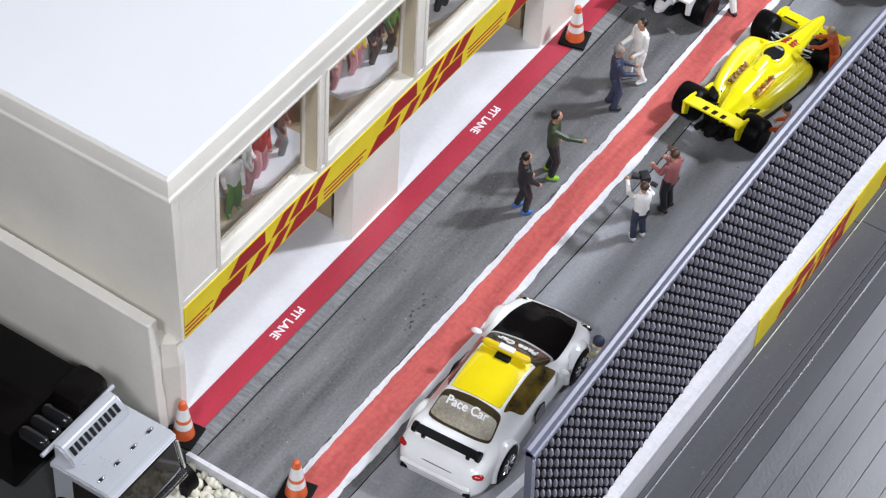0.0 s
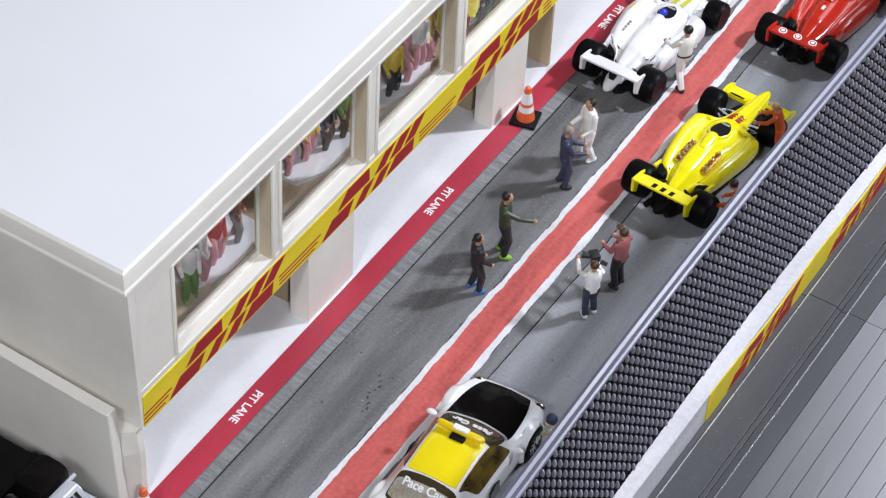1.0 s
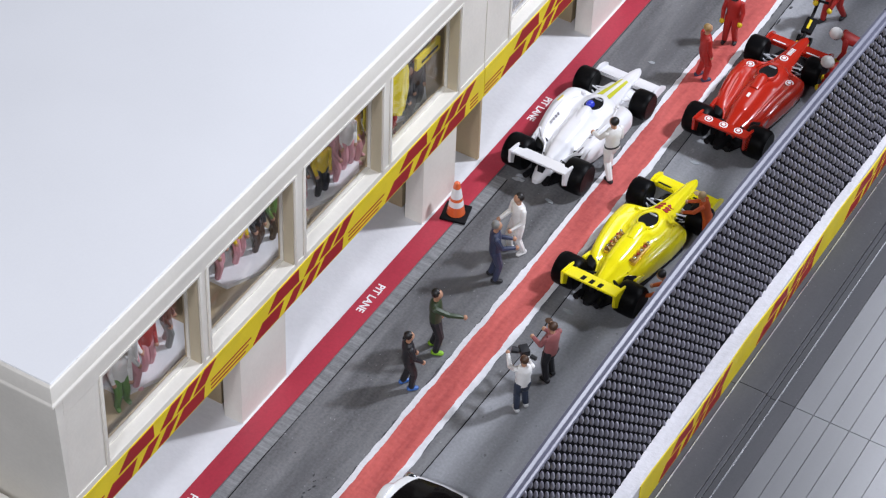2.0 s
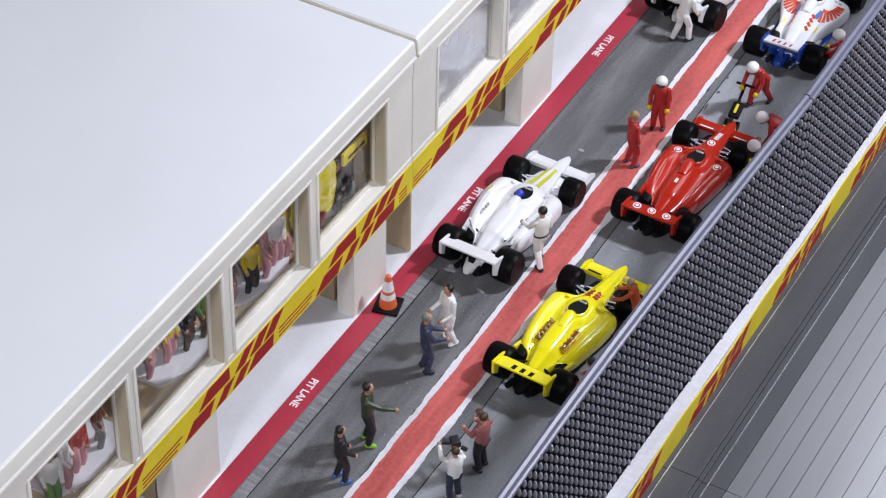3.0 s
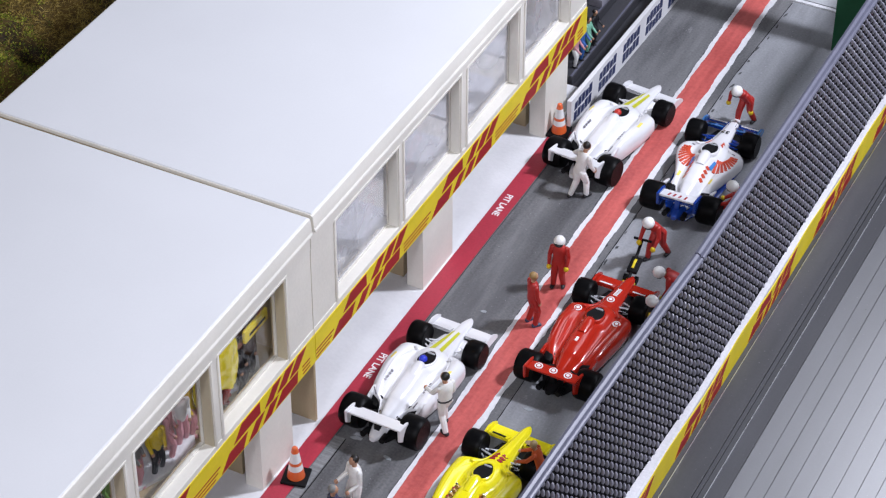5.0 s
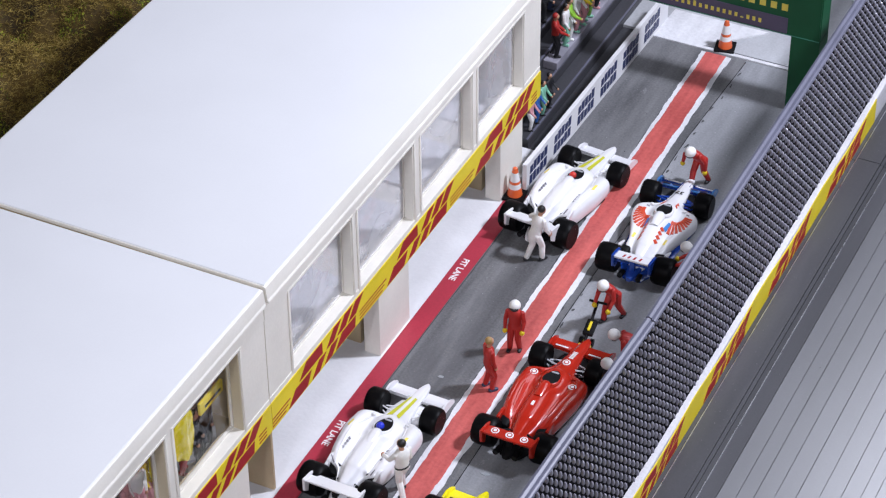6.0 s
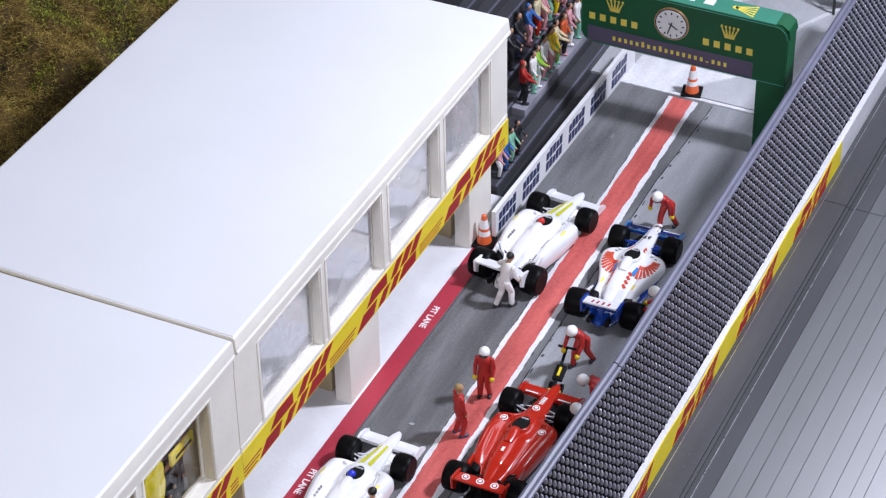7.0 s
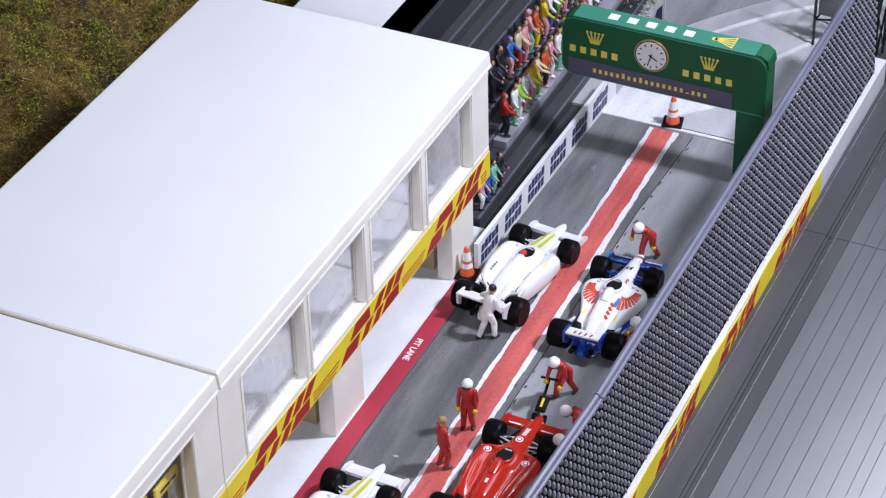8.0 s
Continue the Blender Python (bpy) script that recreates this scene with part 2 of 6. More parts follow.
def tube(bm, p0, p1, r0, r1=None, seg=10, mi=0, round_end=False, flat=1.0):
    """A tapered bar from p0 to p1; round_end gives it domed ends."""
    p0, p1 = Vector(p0), Vector(p1)
    r1 = r0 if r1 is None else r1
    d = (p1 - p0).normalized()
    u = d.orthogonal().normalized()
    if abs(d.z) > 0.9:
        u = Vector((1, 0, 0)) - d * d.x
        u.normalize()
    w = d.cross(u)
    steps = [(0, 1.0)] if not round_end else [(-1, .05), (-.85, .5), (-.5, .85), (0, 1.0)]
    prof = [(p0 + d * (k * r0), r0 * s) for k, s in steps] + [(p1 - d * (k * r1), r1 * s) for k, s in steps[::-1]]
    loops = [[c + (u * math.cos(a) + w * math.sin(a) * flat) * r for a in [2 * math.pi * i / seg for i in range(seg)]] for c, r in prof]
    return rings(bm, loops, mi)


def blob(bm, c, rx, ry, rz, seg=10, mi=0, m=None):
    g = bmesh.ops.create_uvsphere(bm, u_segments=seg, v_segments=max(5, seg * 2 // 3), radius=1)
    for v in g["verts"]:
        v.co = Vector((c[0] + v.co.x * rx, c[1] + v.co.y * ry, c[2] + v.co.z * rz))
        if m is not None:
            v.co = m @ v.co
    for f in {f for v in g["verts"] for f in v.link_faces}:
        f.material_index = mi
    return bm


def prism(bm, poly, lift, depth, place, mi=0):
    """A flat polygon (u, v) given thickness; place(u, v, w) maps it into the world."""
    lo = [bm.verts.new(place(u, v, lift)) for u, v in poly]
    hi = [bm.verts.new(place(u, v, lift + depth)) for u, v in poly]
    n = len(poly)
    fs = [bm.faces.new(hi), bm.faces.new(lo[::-1])] + [bm.faces.new((lo[i], lo[(i + 1) % n], hi[(i + 1) % n], hi[i])) for i in range(n)]
    for f in fs:
        f.material_index = mi
    return bm


def lettering(text, size, mat, name, parent, m, squeeze=1.0, label="", depth=0.00008):
    cu = bpy.data.curves.new(name, "FONT")
    cu.body, cu.size, cu.align_x, cu.align_y, cu.extrude, cu.offset = text, size, "CENTER", "CENTER", depth, size * .018
    tmp = bpy.data.objects.new("tmp", cu)
    me = bpy.data.meshes.new_from_object(tmp)
    bpy.data.objects.remove(tmp)
    me.transform(m @ Matrix.Diagonal((squeeze, 1, 1, 1)))
    me.materials.clear()
    me.materials.append(mat)
    ob = new(name, me)
    if parent is not None:
        ob.parent = parent
    if label:
        tagged(ob, label)
    return ob


def wobble(y, seed, amount, scale=90):
    return amount * noise.noise(Vector((y * scale, seed * 7.3, 0.5)))


def ribbon(name, edge_a, edge_b, ys, z0, z1, mat, label="", kind="structure", category="", parent=None):
    """A thin painted band lying along y between two edge lines."""
    bm = bmesh.new()
    rings(bm, [[(edge_a(y), y, z0), (edge_b(y), y, z0), (edge_b(y), y, z1), (edge_a(y), y, z1)] for y in ys])
    bmesh.ops.recalc_face_normals(bm, faces=bm.faces)
    ob = part(name, bm, mat, parent, smooth=False)
    return tagged(ob, label, category, "", kind)


def steps(a, b, n):
    return [a + (b - a) * i / n for i in range(n + 1)]


# ---- ground, lane, track ----
bm = bmesh.new()
box(bm, -0.9, 1.1, -0.75, 1.7, -0.03, -0.006)
tagged(part("ground", bm, M["ground"], smooth=False), "dark board under the whole model layout", "ground", kind="structure")

bm = bmesh.new()
box(bm, 0.0035, 0.125, -0.0745, 0.5985, -0.005, 0.0)
tagged(part("pit_lane", bm, M["lane"], smooth=False), "worn grey painted pit lane of a model circuit", "road", kind="structure")


def stripe_mid(y):
    pts = [(-0.08, 0.0494), (0.17, 0.0497), (0.27, 0.0484), (0.365, 0.0468), (0.39, 0.0464), (0.48, 0.0451), (0.51, 0.0447), (0.57, 0.0436), (0.62, 0.0428)]
    for (a, p), (b, q) in zip(pts, pts[1:]):
        if y <= b:
            return p + (q - p) * (y - a) / (b - a)
    return pts[-1][1]


ys = steps(-0.0745, 0.5965, 420)
ribbon("white_line", lambda y: stripe_mid(y) - 0.0080 + wobble(y, 1, 0.0006) + wobble(y, 31, 0.0004, 420), lambda y: stripe_mid(y) - 0.0050, ys, 0.0, 0.00025, M["white_paint"], "hand-painted white line beside the red stripe")
ribbon("white_line", lambda y: stripe_mid(y) + 0.0050, lambda y: stripe_mid(y) + 0.0082 + wobble(y, 2, 0.0007) + wobble(y, 32, 0.0004, 420), ys, 0.0, 0.00025, M["white_paint"], "hand-painted white line beside the red stripe")
ribbon("red_stripe", lambda y: stripe_mid(y) - 0.0058 + wobble(y, 3, 0.0006) + wobble(y, 13, 0.0003, 500), lambda y: stripe_mid(y) + 0.0056 + wobble(y, 4, 0.0006) + wobble(y, 14, 0.0003, 500), ys, 0.0, 0.0004, M["red_paint"], "brushed red stripe along the pit lane")


# dark chipped paint along the outer edge of the white lines
for side, seed in ((-1, 51), (1, 57)):
    out = lambda y: stripe_mid(y) + side * 0.0079 + wobble(y, seed, 0.0004)
    ribbon("chipped_edge", out, lambda y: out(y) + side * (0.0002 + 0.0009 * max(0.0, noise.noise(Vector((y * 260, seed, 2)))) + 0.0006 * max(0.0, noise.noise(Vector((y * 900, seed, 5))))), steps(-0.0745, 0.5965, 700), 0.00002, 0.00016, M["track_dark"], "dark chipped paint beside the white line")


def joint_mid(y):
    return float(np.interp(y, (-0.075, 0.06, 0.13, 0.36, 0.52, 0.60), (0.0605, 0.0630, 0.0640, 0.0583, 0.0570, 0.0597)))


ribbon("pit_lane", lambda y: joint_mid(y) + wobble(y, 5, 0.0003, 30), lambda y: 0.1240, steps(-0.0745, 0.5980, 120), -0.0005, 0.00005, M["lane_pale"], "paler grey painted half of the pit lane", category="road")
ribbon("lane_joint", lambda y: joint_mid(y) + wobble(y, 5, 0.0003, 30), lambda y: joint_mid(y) + 0.0004 + wobble(y, 5, 0.0003, 30) + wobble(y, 15, 0.0002, 300), steps(-0.0745, 0.5965, 260), -0.0001, 0.00012, M["black"], "dark joint in the lane surface")
ribbon("hatched_margin", lambda y: 0.0052, lambda y: 0.0098 + wobble(y, 21, 0.0004, 40), steps(-0.0700, 0.205, 60), -0.0001, 0.00016, M["hatch"], "finely hatched grey margin beside the red strip")
ribbon("lane_joint", lambda y: 0.0100 + wobble(y, 6, 0.0003, 30), lambda y: 0.0104 + wobble(y, 6, 0.0003, 30), steps(-0.0745, 0.205, 60), -0.0001, 0.00012, M["black"], "dark joint beside the red strip")
ribbon("lane_joint", lambda y: 0.0052 + wobble(y, 7, 0.0003, 30), lambda y: 0.0056 + wobble(y, 7, 0.0003, 30) + wobble(y, 17, 0.0002, 300), steps(0.205, 0.44, 60), -0.0001, 0.00012, M["track_dark"], "dark joint beside the red strip")
ribbon("white_edge", lambda y: 0.0070, lambda y: 0.105, [-0.0762, -0.0745], -0.004, 0.0006, M["white_paint"], "white painted front edge of the lane")

ribbon("white_line", lambda y: 0.1000 + (y + 0.03) * 0.13 + wobble(y, 41, 0.0005), lambda y: 0.1035 + (y + 0.03) * 0.13 + wobble(y, 42, 0.0006), steps(-0.0740, 0.07, 40), 0.00005, 0.0003, M["white_paint"], "white line painted along the foot of the barrier wall")

# red strip with lettering
strip = ribbon("red_strip", lambda y: -0.0043, lambda y: 0.0048 + wobble(y, 8, 0.0004, 8), steps(-0.0720, 0.4420, 60), -0.004, 0.0003, M["red_strip"], "dark red printed strip along the garages")
for y in (-0.0096, 0.1168, 0.2505, 0.3756):
    lettering("PIT LANE", 0.0045, M["text_white"], "lettering", strip, Matrix.Translation((-0.0004, y, 0.00035)) @ Matrix.Rotation(-math.pi / 2, 4, "Z"), 0.94)

# race track beside the wall
track = thing("race_track", "grey plastic slot-car track with metal rails", "race track", kind="structure")
# raised shoulder beside the wall, dark slot strip, then plates that grow wider
edges = [0.1370, 0.1399, 0.1518, 0.1536, 0.1564, 0.1636, 0.1712, 0.1780, 0.1858, 0.1940, 0.2028, 0.2110, 0.2185, 0.2241, 0.2330, 0.2440, 0.2580, 0.2800, 0.34]
heights = [-0.0012, 0.0006, -0.0002, -0.0008] + [0.0, -0.00006, 0.0, -0.00004] * 4
for i, (a, b) in enumerate(zip(edges, edges[1:])):
    for y0, y1 in ((-0.30, 0.1540), (0.1543, 0.54), (0.5404, 0.95)):
        bm = bmesh.new()
        gap = 0.00007 if i < 4 else 0.00012
        box(bm, a + gap, b - gap, y0, y1, -0.005, heights[i], 0.00008 if i < 4 else 0.0)
        part("track_plate", bm, M["track_dark"] if i in (0, 3) else M["shoulder"] if i in (1, 2, 4) else M["track"], track, smooth=False)
for x, w, z in ((0.1400, 0.00016, 0.0008), (0.1564, 0.00016, 0.0004)):
    bm = bmesh.new()
    box(bm, x - w, x + w, -0.30, 0.95, -0.004, z)
    part("metal_rail", bm, M["steel"], track, "thin shiny steel rail")

# paint chips, tyre smudges and scuffs on the lane
rnd = random.Random(31)


def stain(x, y, w, h, turn, mat, label, name):
    """One thin flake with a ragged outline."""
    bm = bmesh.new()
    n = 14
    pts = [(w / 2 * math.cos(2 * math.pi * i / n) * rnd.uniform(.55, 1.1), h / 2 * math.sin(2 * math.pi * i / n) * rnd.uniform(.6, 1.1)) for i in range(n)]
    c, s = math.cos(radians(turn)), math.sin(radians(turn))
    prism(bm, [(x + u * c - v * s, y + u * s + v * c) for u, v in pts], .00005, .00008, lambda u, v, q: (u, v, q + .00012))
    tagged(part(name, bm, mat, smooth=False), label, kind="structure")


for i in range(9):
    y = .012 + .0022 * i
    stain(.0345 + .0012 * math.sin(i * 1.3) - .0004 * i, y, rnd.uniform(.0005, .0011), rnd.uniform(.0012, .0026), rnd.uniform(-30, 30), M["track_dark"], "small dark paint chip on the lane", "paint_chip")
for i in range(26):
    x, y = rnd.choice((rnd.uniform(.012, .038), rnd.uniform(.068, .118))), rnd.uniform(-.06, .58)
    stain(x, y, rnd.uniform(.0003, .0008), rnd.uniform(.0004, .0012), rnd.uniform(0, 180), M["track_dark"], "small dark paint chip on the lane", "paint_chip")
for x, y, w, h in ((.0140, .2075, .0060, .0025), (.0310, .2030, .0050, .0022), (.0700, .2560, .0045, .0022), (.0690, .3370, .0050, .0018), (.0680, .1520, .0055, .0024), (.0255, .3040, .0040, .0018)):
    stain(x, y, w, h, rnd.uniform(-20, 20), M["pale_scuff"], "pale scuff on the lane paint", "scuff")
for i in range(20):
    y = .36 + i * .0118
    stain(joint_mid(y) + .0012 + rnd.uniform(-.0008, .0012), y, rnd.uniform(.0006, .0014), rnd.uniform(.002, .006), rnd.uniform(-18, 6), M["track_dark"], "dark crack along the lane joint", "crack")

# ---- pit building: two modules ----
FRONT, BACK, LONG = -0.0054, -0.1565, 0.2686
SILL, HEAD, FLOOR2, TOP = 0.0520, 0.0938, 0.0345, 0.1096
BAND0, BAND1 = 0.0345, 0.0492
WINDOWS = [(0.0206, 0.0740), (0.0802, 0.1322), (0.1398, 0.1914), (0.1984, 0.2478)]
WALL = 0.0070


def emblem(owner, u, v, w, h, place, lift, depth):
    """Abstract slanted red shapes with a yellow slit, as on the printed band."""
    s = h * 1.05
    def quad(a, b, lo, hi, cut=0.0):
        bm = bmesh.new()
        prism(bm, [(u + a * w + s * lo, v + h * lo), (u + b * w + s * lo, v + h * lo), (u + (b - cut) * w + s * hi, v + h * hi), (u + a * w + s * hi, v + h * hi)], lift, depth, place)
        part("red_shape", bm, M["red_print"], owner, smooth=False)
    for a, b, lo, hi, cut in ((.0, .25, .04, .46, .04), (.31, .41, .04, .46, .0), (.48, .58, .04, .44, .0), (.63, .90, .04, .44, .08), (.03, .34, .55, .97, .10), (.40, .50, .51, .97, .0), (.55, .66, .51, .97, .0), (.70, .81, .50, .97, .0)):
        quad(a, b, lo, hi, cut)


def module(y0, name_label, pane_mat, inside_tone, eave=0.0009, rise=0.0, fall=0.0):
    b = thing("pit_building", name_label, "building", "pit building modules", at=pose(0, y0, 0))
    e = 0.0003
    top = TOP + rise
    # front wall: posts, rail above and below the windows
    ws = [(e, WINDOWS[0][0])] + [(WINDOWS[i][1], WINDOWS[i + 1][0]) for i in range(3)] + [(WINDOWS[3][1], LONG - e)]
    for nm, z0, z1 in (("wall_rail", FLOOR2, SILL), ("wall_rail", HEAD, top - fall - 0.006)):
        bm = bmesh.new()
        box(bm, FRONT - WALL, FRONT, e, LONG - e, z0, z1, 0.0003)
        part(nm, bm, M["ivory"], b, smooth=False)
    for a, c in ws:
        bm = bmesh.new()
        box(bm, FRONT - WALL + 0.0002, FRONT - 0.0003, a, c, SILL, HEAD)
        part("wall_post", bm, M["ivory"], b, smooth=False)
    for i, (a, c) in enumerate(WINDOWS):
        w = bmesh.new()
        for (p, q, r, s) in ((a, a + 0.0009, SILL, HEAD), (c - 0.0009, c, SILL, HEAD), (a + 0.0009, c - 0.0009, SILL, SILL + 0.0009), (a + 0.0009, c - 0.0009, HEAD - 0.0009, HEAD)):
            box(w, FRONT - 0.0060, FRONT - 0.0048, p, q, r, s)
        fr = part("window_frame", w, M["ivory"], b, smooth=False)
        g = bmesh.new()
        for (p, q, r, s) in ((a - 0.0016, a - 0.0004, SILL - 0.0012, HEAD + 0.0014), (c + 0.0004, c + 0.0016, SILL - 0.0012, HEAD + 0.0014), (a - 0.0004, c + 0.0004, HEAD + 0.0003, HEAD + 0.0014)):
            box(g, FRONT - 0.0004, FRONT + 0.00025, p, q, r, s, 0.0001)
        part("window_surround", g, M["ivory"], b)
        # thin added jamb plates; where tan, they put the reveal's shade into colour
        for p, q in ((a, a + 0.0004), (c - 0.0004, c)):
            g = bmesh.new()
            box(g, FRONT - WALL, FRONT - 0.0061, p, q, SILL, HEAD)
            part("jamb_plate", g, inside_tone, b, smooth=False)
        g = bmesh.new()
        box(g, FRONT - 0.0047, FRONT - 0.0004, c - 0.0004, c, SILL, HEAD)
        part("jamb_plate", g, M["cream_pale"] if inside_tone is M["cream"] else inside_tone, b, smooth=False)
        g = bmesh.new()
        box(g, FRONT - 0.0056, FRONT - 0.0053, a + 0.0009, c - 0.0009, SILL + 0.0009, HEAD - 0.0009)
        pane = part("pane", g, pane_mat, fr, "clear plastic window pane", smooth=False)
        pane.visible_shadow = False
    # roof lid: its skirt hangs over the wall head and flares a little at the foot
    bm = bmesh.new()
    y0_, y1_, x0_, x1_ = eave, LONG - 0.0009, BACK - 0.0005, FRONT + 0.0003
    skirt = ((0.0018, 0.0080), (0.0017, 0.0072), (0.0012, 0.0064), (0.0007, 0.0014), (0.0004, 0.0005), (-0.0004, 0.0))
    front_only = lambda d: d if eave < 0 else 0.0
    rings(bm, [[(x0_ - d * .5, y0_ - front_only(d), top - h), (x1_ + d, y0_ - front_only(d), top - h), (x1_ + d, y1_, top - h - fall), (x0_ - d * .5, y1_ - .0008, top - h - fall)] for d, h in skirt])
    bmesh.ops.recalc_face_normals(bm, faces=bm.faces)
    part("roof_skirt", bm, M["ivory"], b, "ivory skirt of the roof lid", angle=22)
    bm = bmesh.new()
    rings(bm, [[(x0_ + .0006 + d, y0_ + .0006 + d, top + h), (x1_ - .0002 - d, y0_ + .0006 + d, top + h), (x1_ - .0002 - d, y1_ - .0004 - d, top + h - fall), (x0_ + .0006 + d, y1_ - .0010 - d, top + h - fall)] for d, h in ((0, -.0006), (0, .0001), (.0003, .0003))])
    bmesh.ops.recalc_face_normals(bm, faces=bm.faces)
    part("roof", bm, M["roof"], b, "smooth white flat roof", smooth=False)
    # upper floor, back and end walls, garage dividers
    bm = bmesh.new()
    box(bm, BACK, FRONT - WALL, e, LONG - e, FLOOR2, FLOOR2 + 0.003)
    part("upper_floor", bm, M["ivory"], b, smooth=False)
    bm = bmesh.new()
    box(bm, FRONT - WALL - 0.0420, FRONT - WALL - 0.0009, 0.0045, LONG - 0.0045, FLOOR2 + 0.003, FLOOR2 + 0.0034)
    part("floor_strip", bm, inside_tone, b, "tan floor behind the windows", smooth=False)
    for p, q in ((0.0560, 0.0960), (0.1200, 0.1535), (0.1680, 0.2060), (0.2250, 0.2560)):
        bm = bmesh.new()
        prism(bm, [(-0.0430, p), (-0.0275, p), (-0.0212, p + 0.014), (-0.0208, q - 0.006), (-0.0250, q), (-0.0430, q)], FLOOR2 + 0.0034, 0.0016, lambda u, v, w: (u, v, w))
        bmesh.ops.recalc_face_normals(bm, faces=bm.faces)
        part("display_tray", bm, M["white_board"], b, "white display tray behind the windows", smooth=False)
    bm = bmesh.new()
    box(bm, BACK, BACK + 0.004, e, LONG - e, 0, top - fall - 0.006)
    part("back_wall", bm, M["ivory"], b, smooth=False)
    # inner faces: where tan, the room's shade is in the colour
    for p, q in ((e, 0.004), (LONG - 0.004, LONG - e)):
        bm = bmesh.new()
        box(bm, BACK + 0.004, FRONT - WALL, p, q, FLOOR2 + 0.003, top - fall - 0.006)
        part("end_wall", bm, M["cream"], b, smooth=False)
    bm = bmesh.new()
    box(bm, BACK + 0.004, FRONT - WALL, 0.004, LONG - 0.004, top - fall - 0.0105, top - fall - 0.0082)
    part("ceiling_plate", bm, inside_tone, b, smooth=False)
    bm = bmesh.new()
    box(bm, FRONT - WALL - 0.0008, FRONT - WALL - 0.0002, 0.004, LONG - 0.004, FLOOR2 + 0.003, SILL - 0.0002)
    part("wall_inner_plate", bm, M["cream"], b, smooth=False)
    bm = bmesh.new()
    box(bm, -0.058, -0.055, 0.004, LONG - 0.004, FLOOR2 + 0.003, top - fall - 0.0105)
    part("inner_wall", bm, inside_tone, b, smooth=False)
    bm = bmesh.new()
    box(bm, BACK, -0.0044, 0, LONG, -0.005, 0.0)
    part("garage_floor", bm, M["white_board"], b, "bright white garage floor", smooth=False)
    for p, q in ((0.0960, 0.1250), (0.2230, 0.2480)):
        bm = bmesh.new()
        box(bm, FRONT - 0.004, FRONT, p, q, 0, FLOOR2)
        box(bm, FRONT - 0.008, FRONT - 0.004, p, p + 0.003, 0, FLOOR2)
        part("pillar", bm, M["ivory"], b, smooth=False)
        # divider in the same tan, its shade put into the colour
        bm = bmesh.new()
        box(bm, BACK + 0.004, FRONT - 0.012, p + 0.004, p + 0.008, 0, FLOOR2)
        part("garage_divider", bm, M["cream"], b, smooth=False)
    # printed band
    bm = bmesh.new()
    box(bm, FRONT, FRONT + 0.00035, e, LONG - e, BAND0, BAND1)
    band = part("printed_band", bm, M["yellow_print"], b, "yellow printed band with red slanted shapes", smooth=False)
    place = lambda u, v, w: (FRONT + w, u, v)
    h = BAND1 - BAND0
    for k in range(3):
        s = 0.0130 + 0.0900 * k
        emblem(band, s, BAND0, 0.066, h, place, 0.00033, 0.00015)
    for s, q in ((0.0004, 0.0145), (0.0775, 0.1020), (0.1675, 0.1920), (0.2575, 0.2682)):
        for j in range(3):
            bm = bmesh.new()
            v = BAND0 + h * (0.10 + 0.13 * j)
            q2 = q + v - BAND0 if q < 0.26 else q
            prism(bm, [(s, v), (q2 - 0.0045, v), (q2 - 0.0045, v + h * 0.045), (s, v + h * 0.045)], 0.00033, 0.00012, place)
            part("red_line", bm, M["red_print"], band, smooth=False)
    return b


module(-0.0596, "ivory two-storey model pit building with glazed upper floor", M["glass"], M["cream"], -0.0050, 0.0028, 0.0016)
module(0.2090, "ivory model pit building module, its upper windows hazy", M["glass_hazy"], M["ivory"], rise=0.0012, fall=0.0034)

bm = bmesh.new()
box(bm, BACK, FRONT - 0.0006, 0.2083, 0.2097, 0.0005, TOP - 0.0002)
tagged(part("joint_strip", bm, M["cream"], smooth=False), "tan joint strip between the building modules", "trim", kind="structure")

# upper end wall, leaning out under the roof lid, and the separate lower plate before it
bm = bmesh.new()
rings(bm, [[(x, -0.0598, BAND0), (x, -0.0608, BAND0), (x, -0.0636, TOP - 0.0056), (x, -0.0598, TOP - 0.0056)] for x in (BACK, FRONT + 0.0004)])
bmesh.ops.recalc_face_normals(bm, faces=bm.faces)
tagged(part("wall_end", bm, M["ivory"], smooth=False), "ivory upper end wall of the pit building", "wall", kind="structure")
bm = bmesh.new()
rings(bm, [[(x, -0.0598, z), (x, -0.0625, z), (x - d, -0.0668, z), (BACK, -0.0668, z), (BACK, -0.0598, z)] for x, z, d in ((FRONT + 0.0002, -0.005, 0.0036), (FRONT + 0.0002, 0.0240, 0.0040), (FRONT - 0.0010, 0.0340, 0.0050))])
bmesh.ops.recalc_face_normals(bm, faces=bm.faces)
tagged(part("wall_end", bm, M["ivory"], smooth=False), "ivory ground-floor corner of the pit building", "wall", kind="structure")
end = thing("end_plate", "ivory lower end wall plate of the pit building", "wall", kind="structure")
bm = bmesh.new()
rings(bm, [[(-0.0076 - d, y, -0.005), (-0.0104 - d, y, 0.0476 - d), (BACK, y, 0.0532 - d), (BACK, y, -0.005)] for d, y in ((0, -0.0670), (0, -0.0709), (.0003, -0.0712))])
bmesh.ops.recalc_face_normals(bm, faces=bm.faces)
part("plate", bm, M["ivory"], end, smooth=False)

# ---- barrier wall and fence ----


def fence_x(y):
    return 0.1300 - (0.0036 * math.sin(math.pi * (y + 0.07) / 0.355) if y < 0.285 else 0.0)


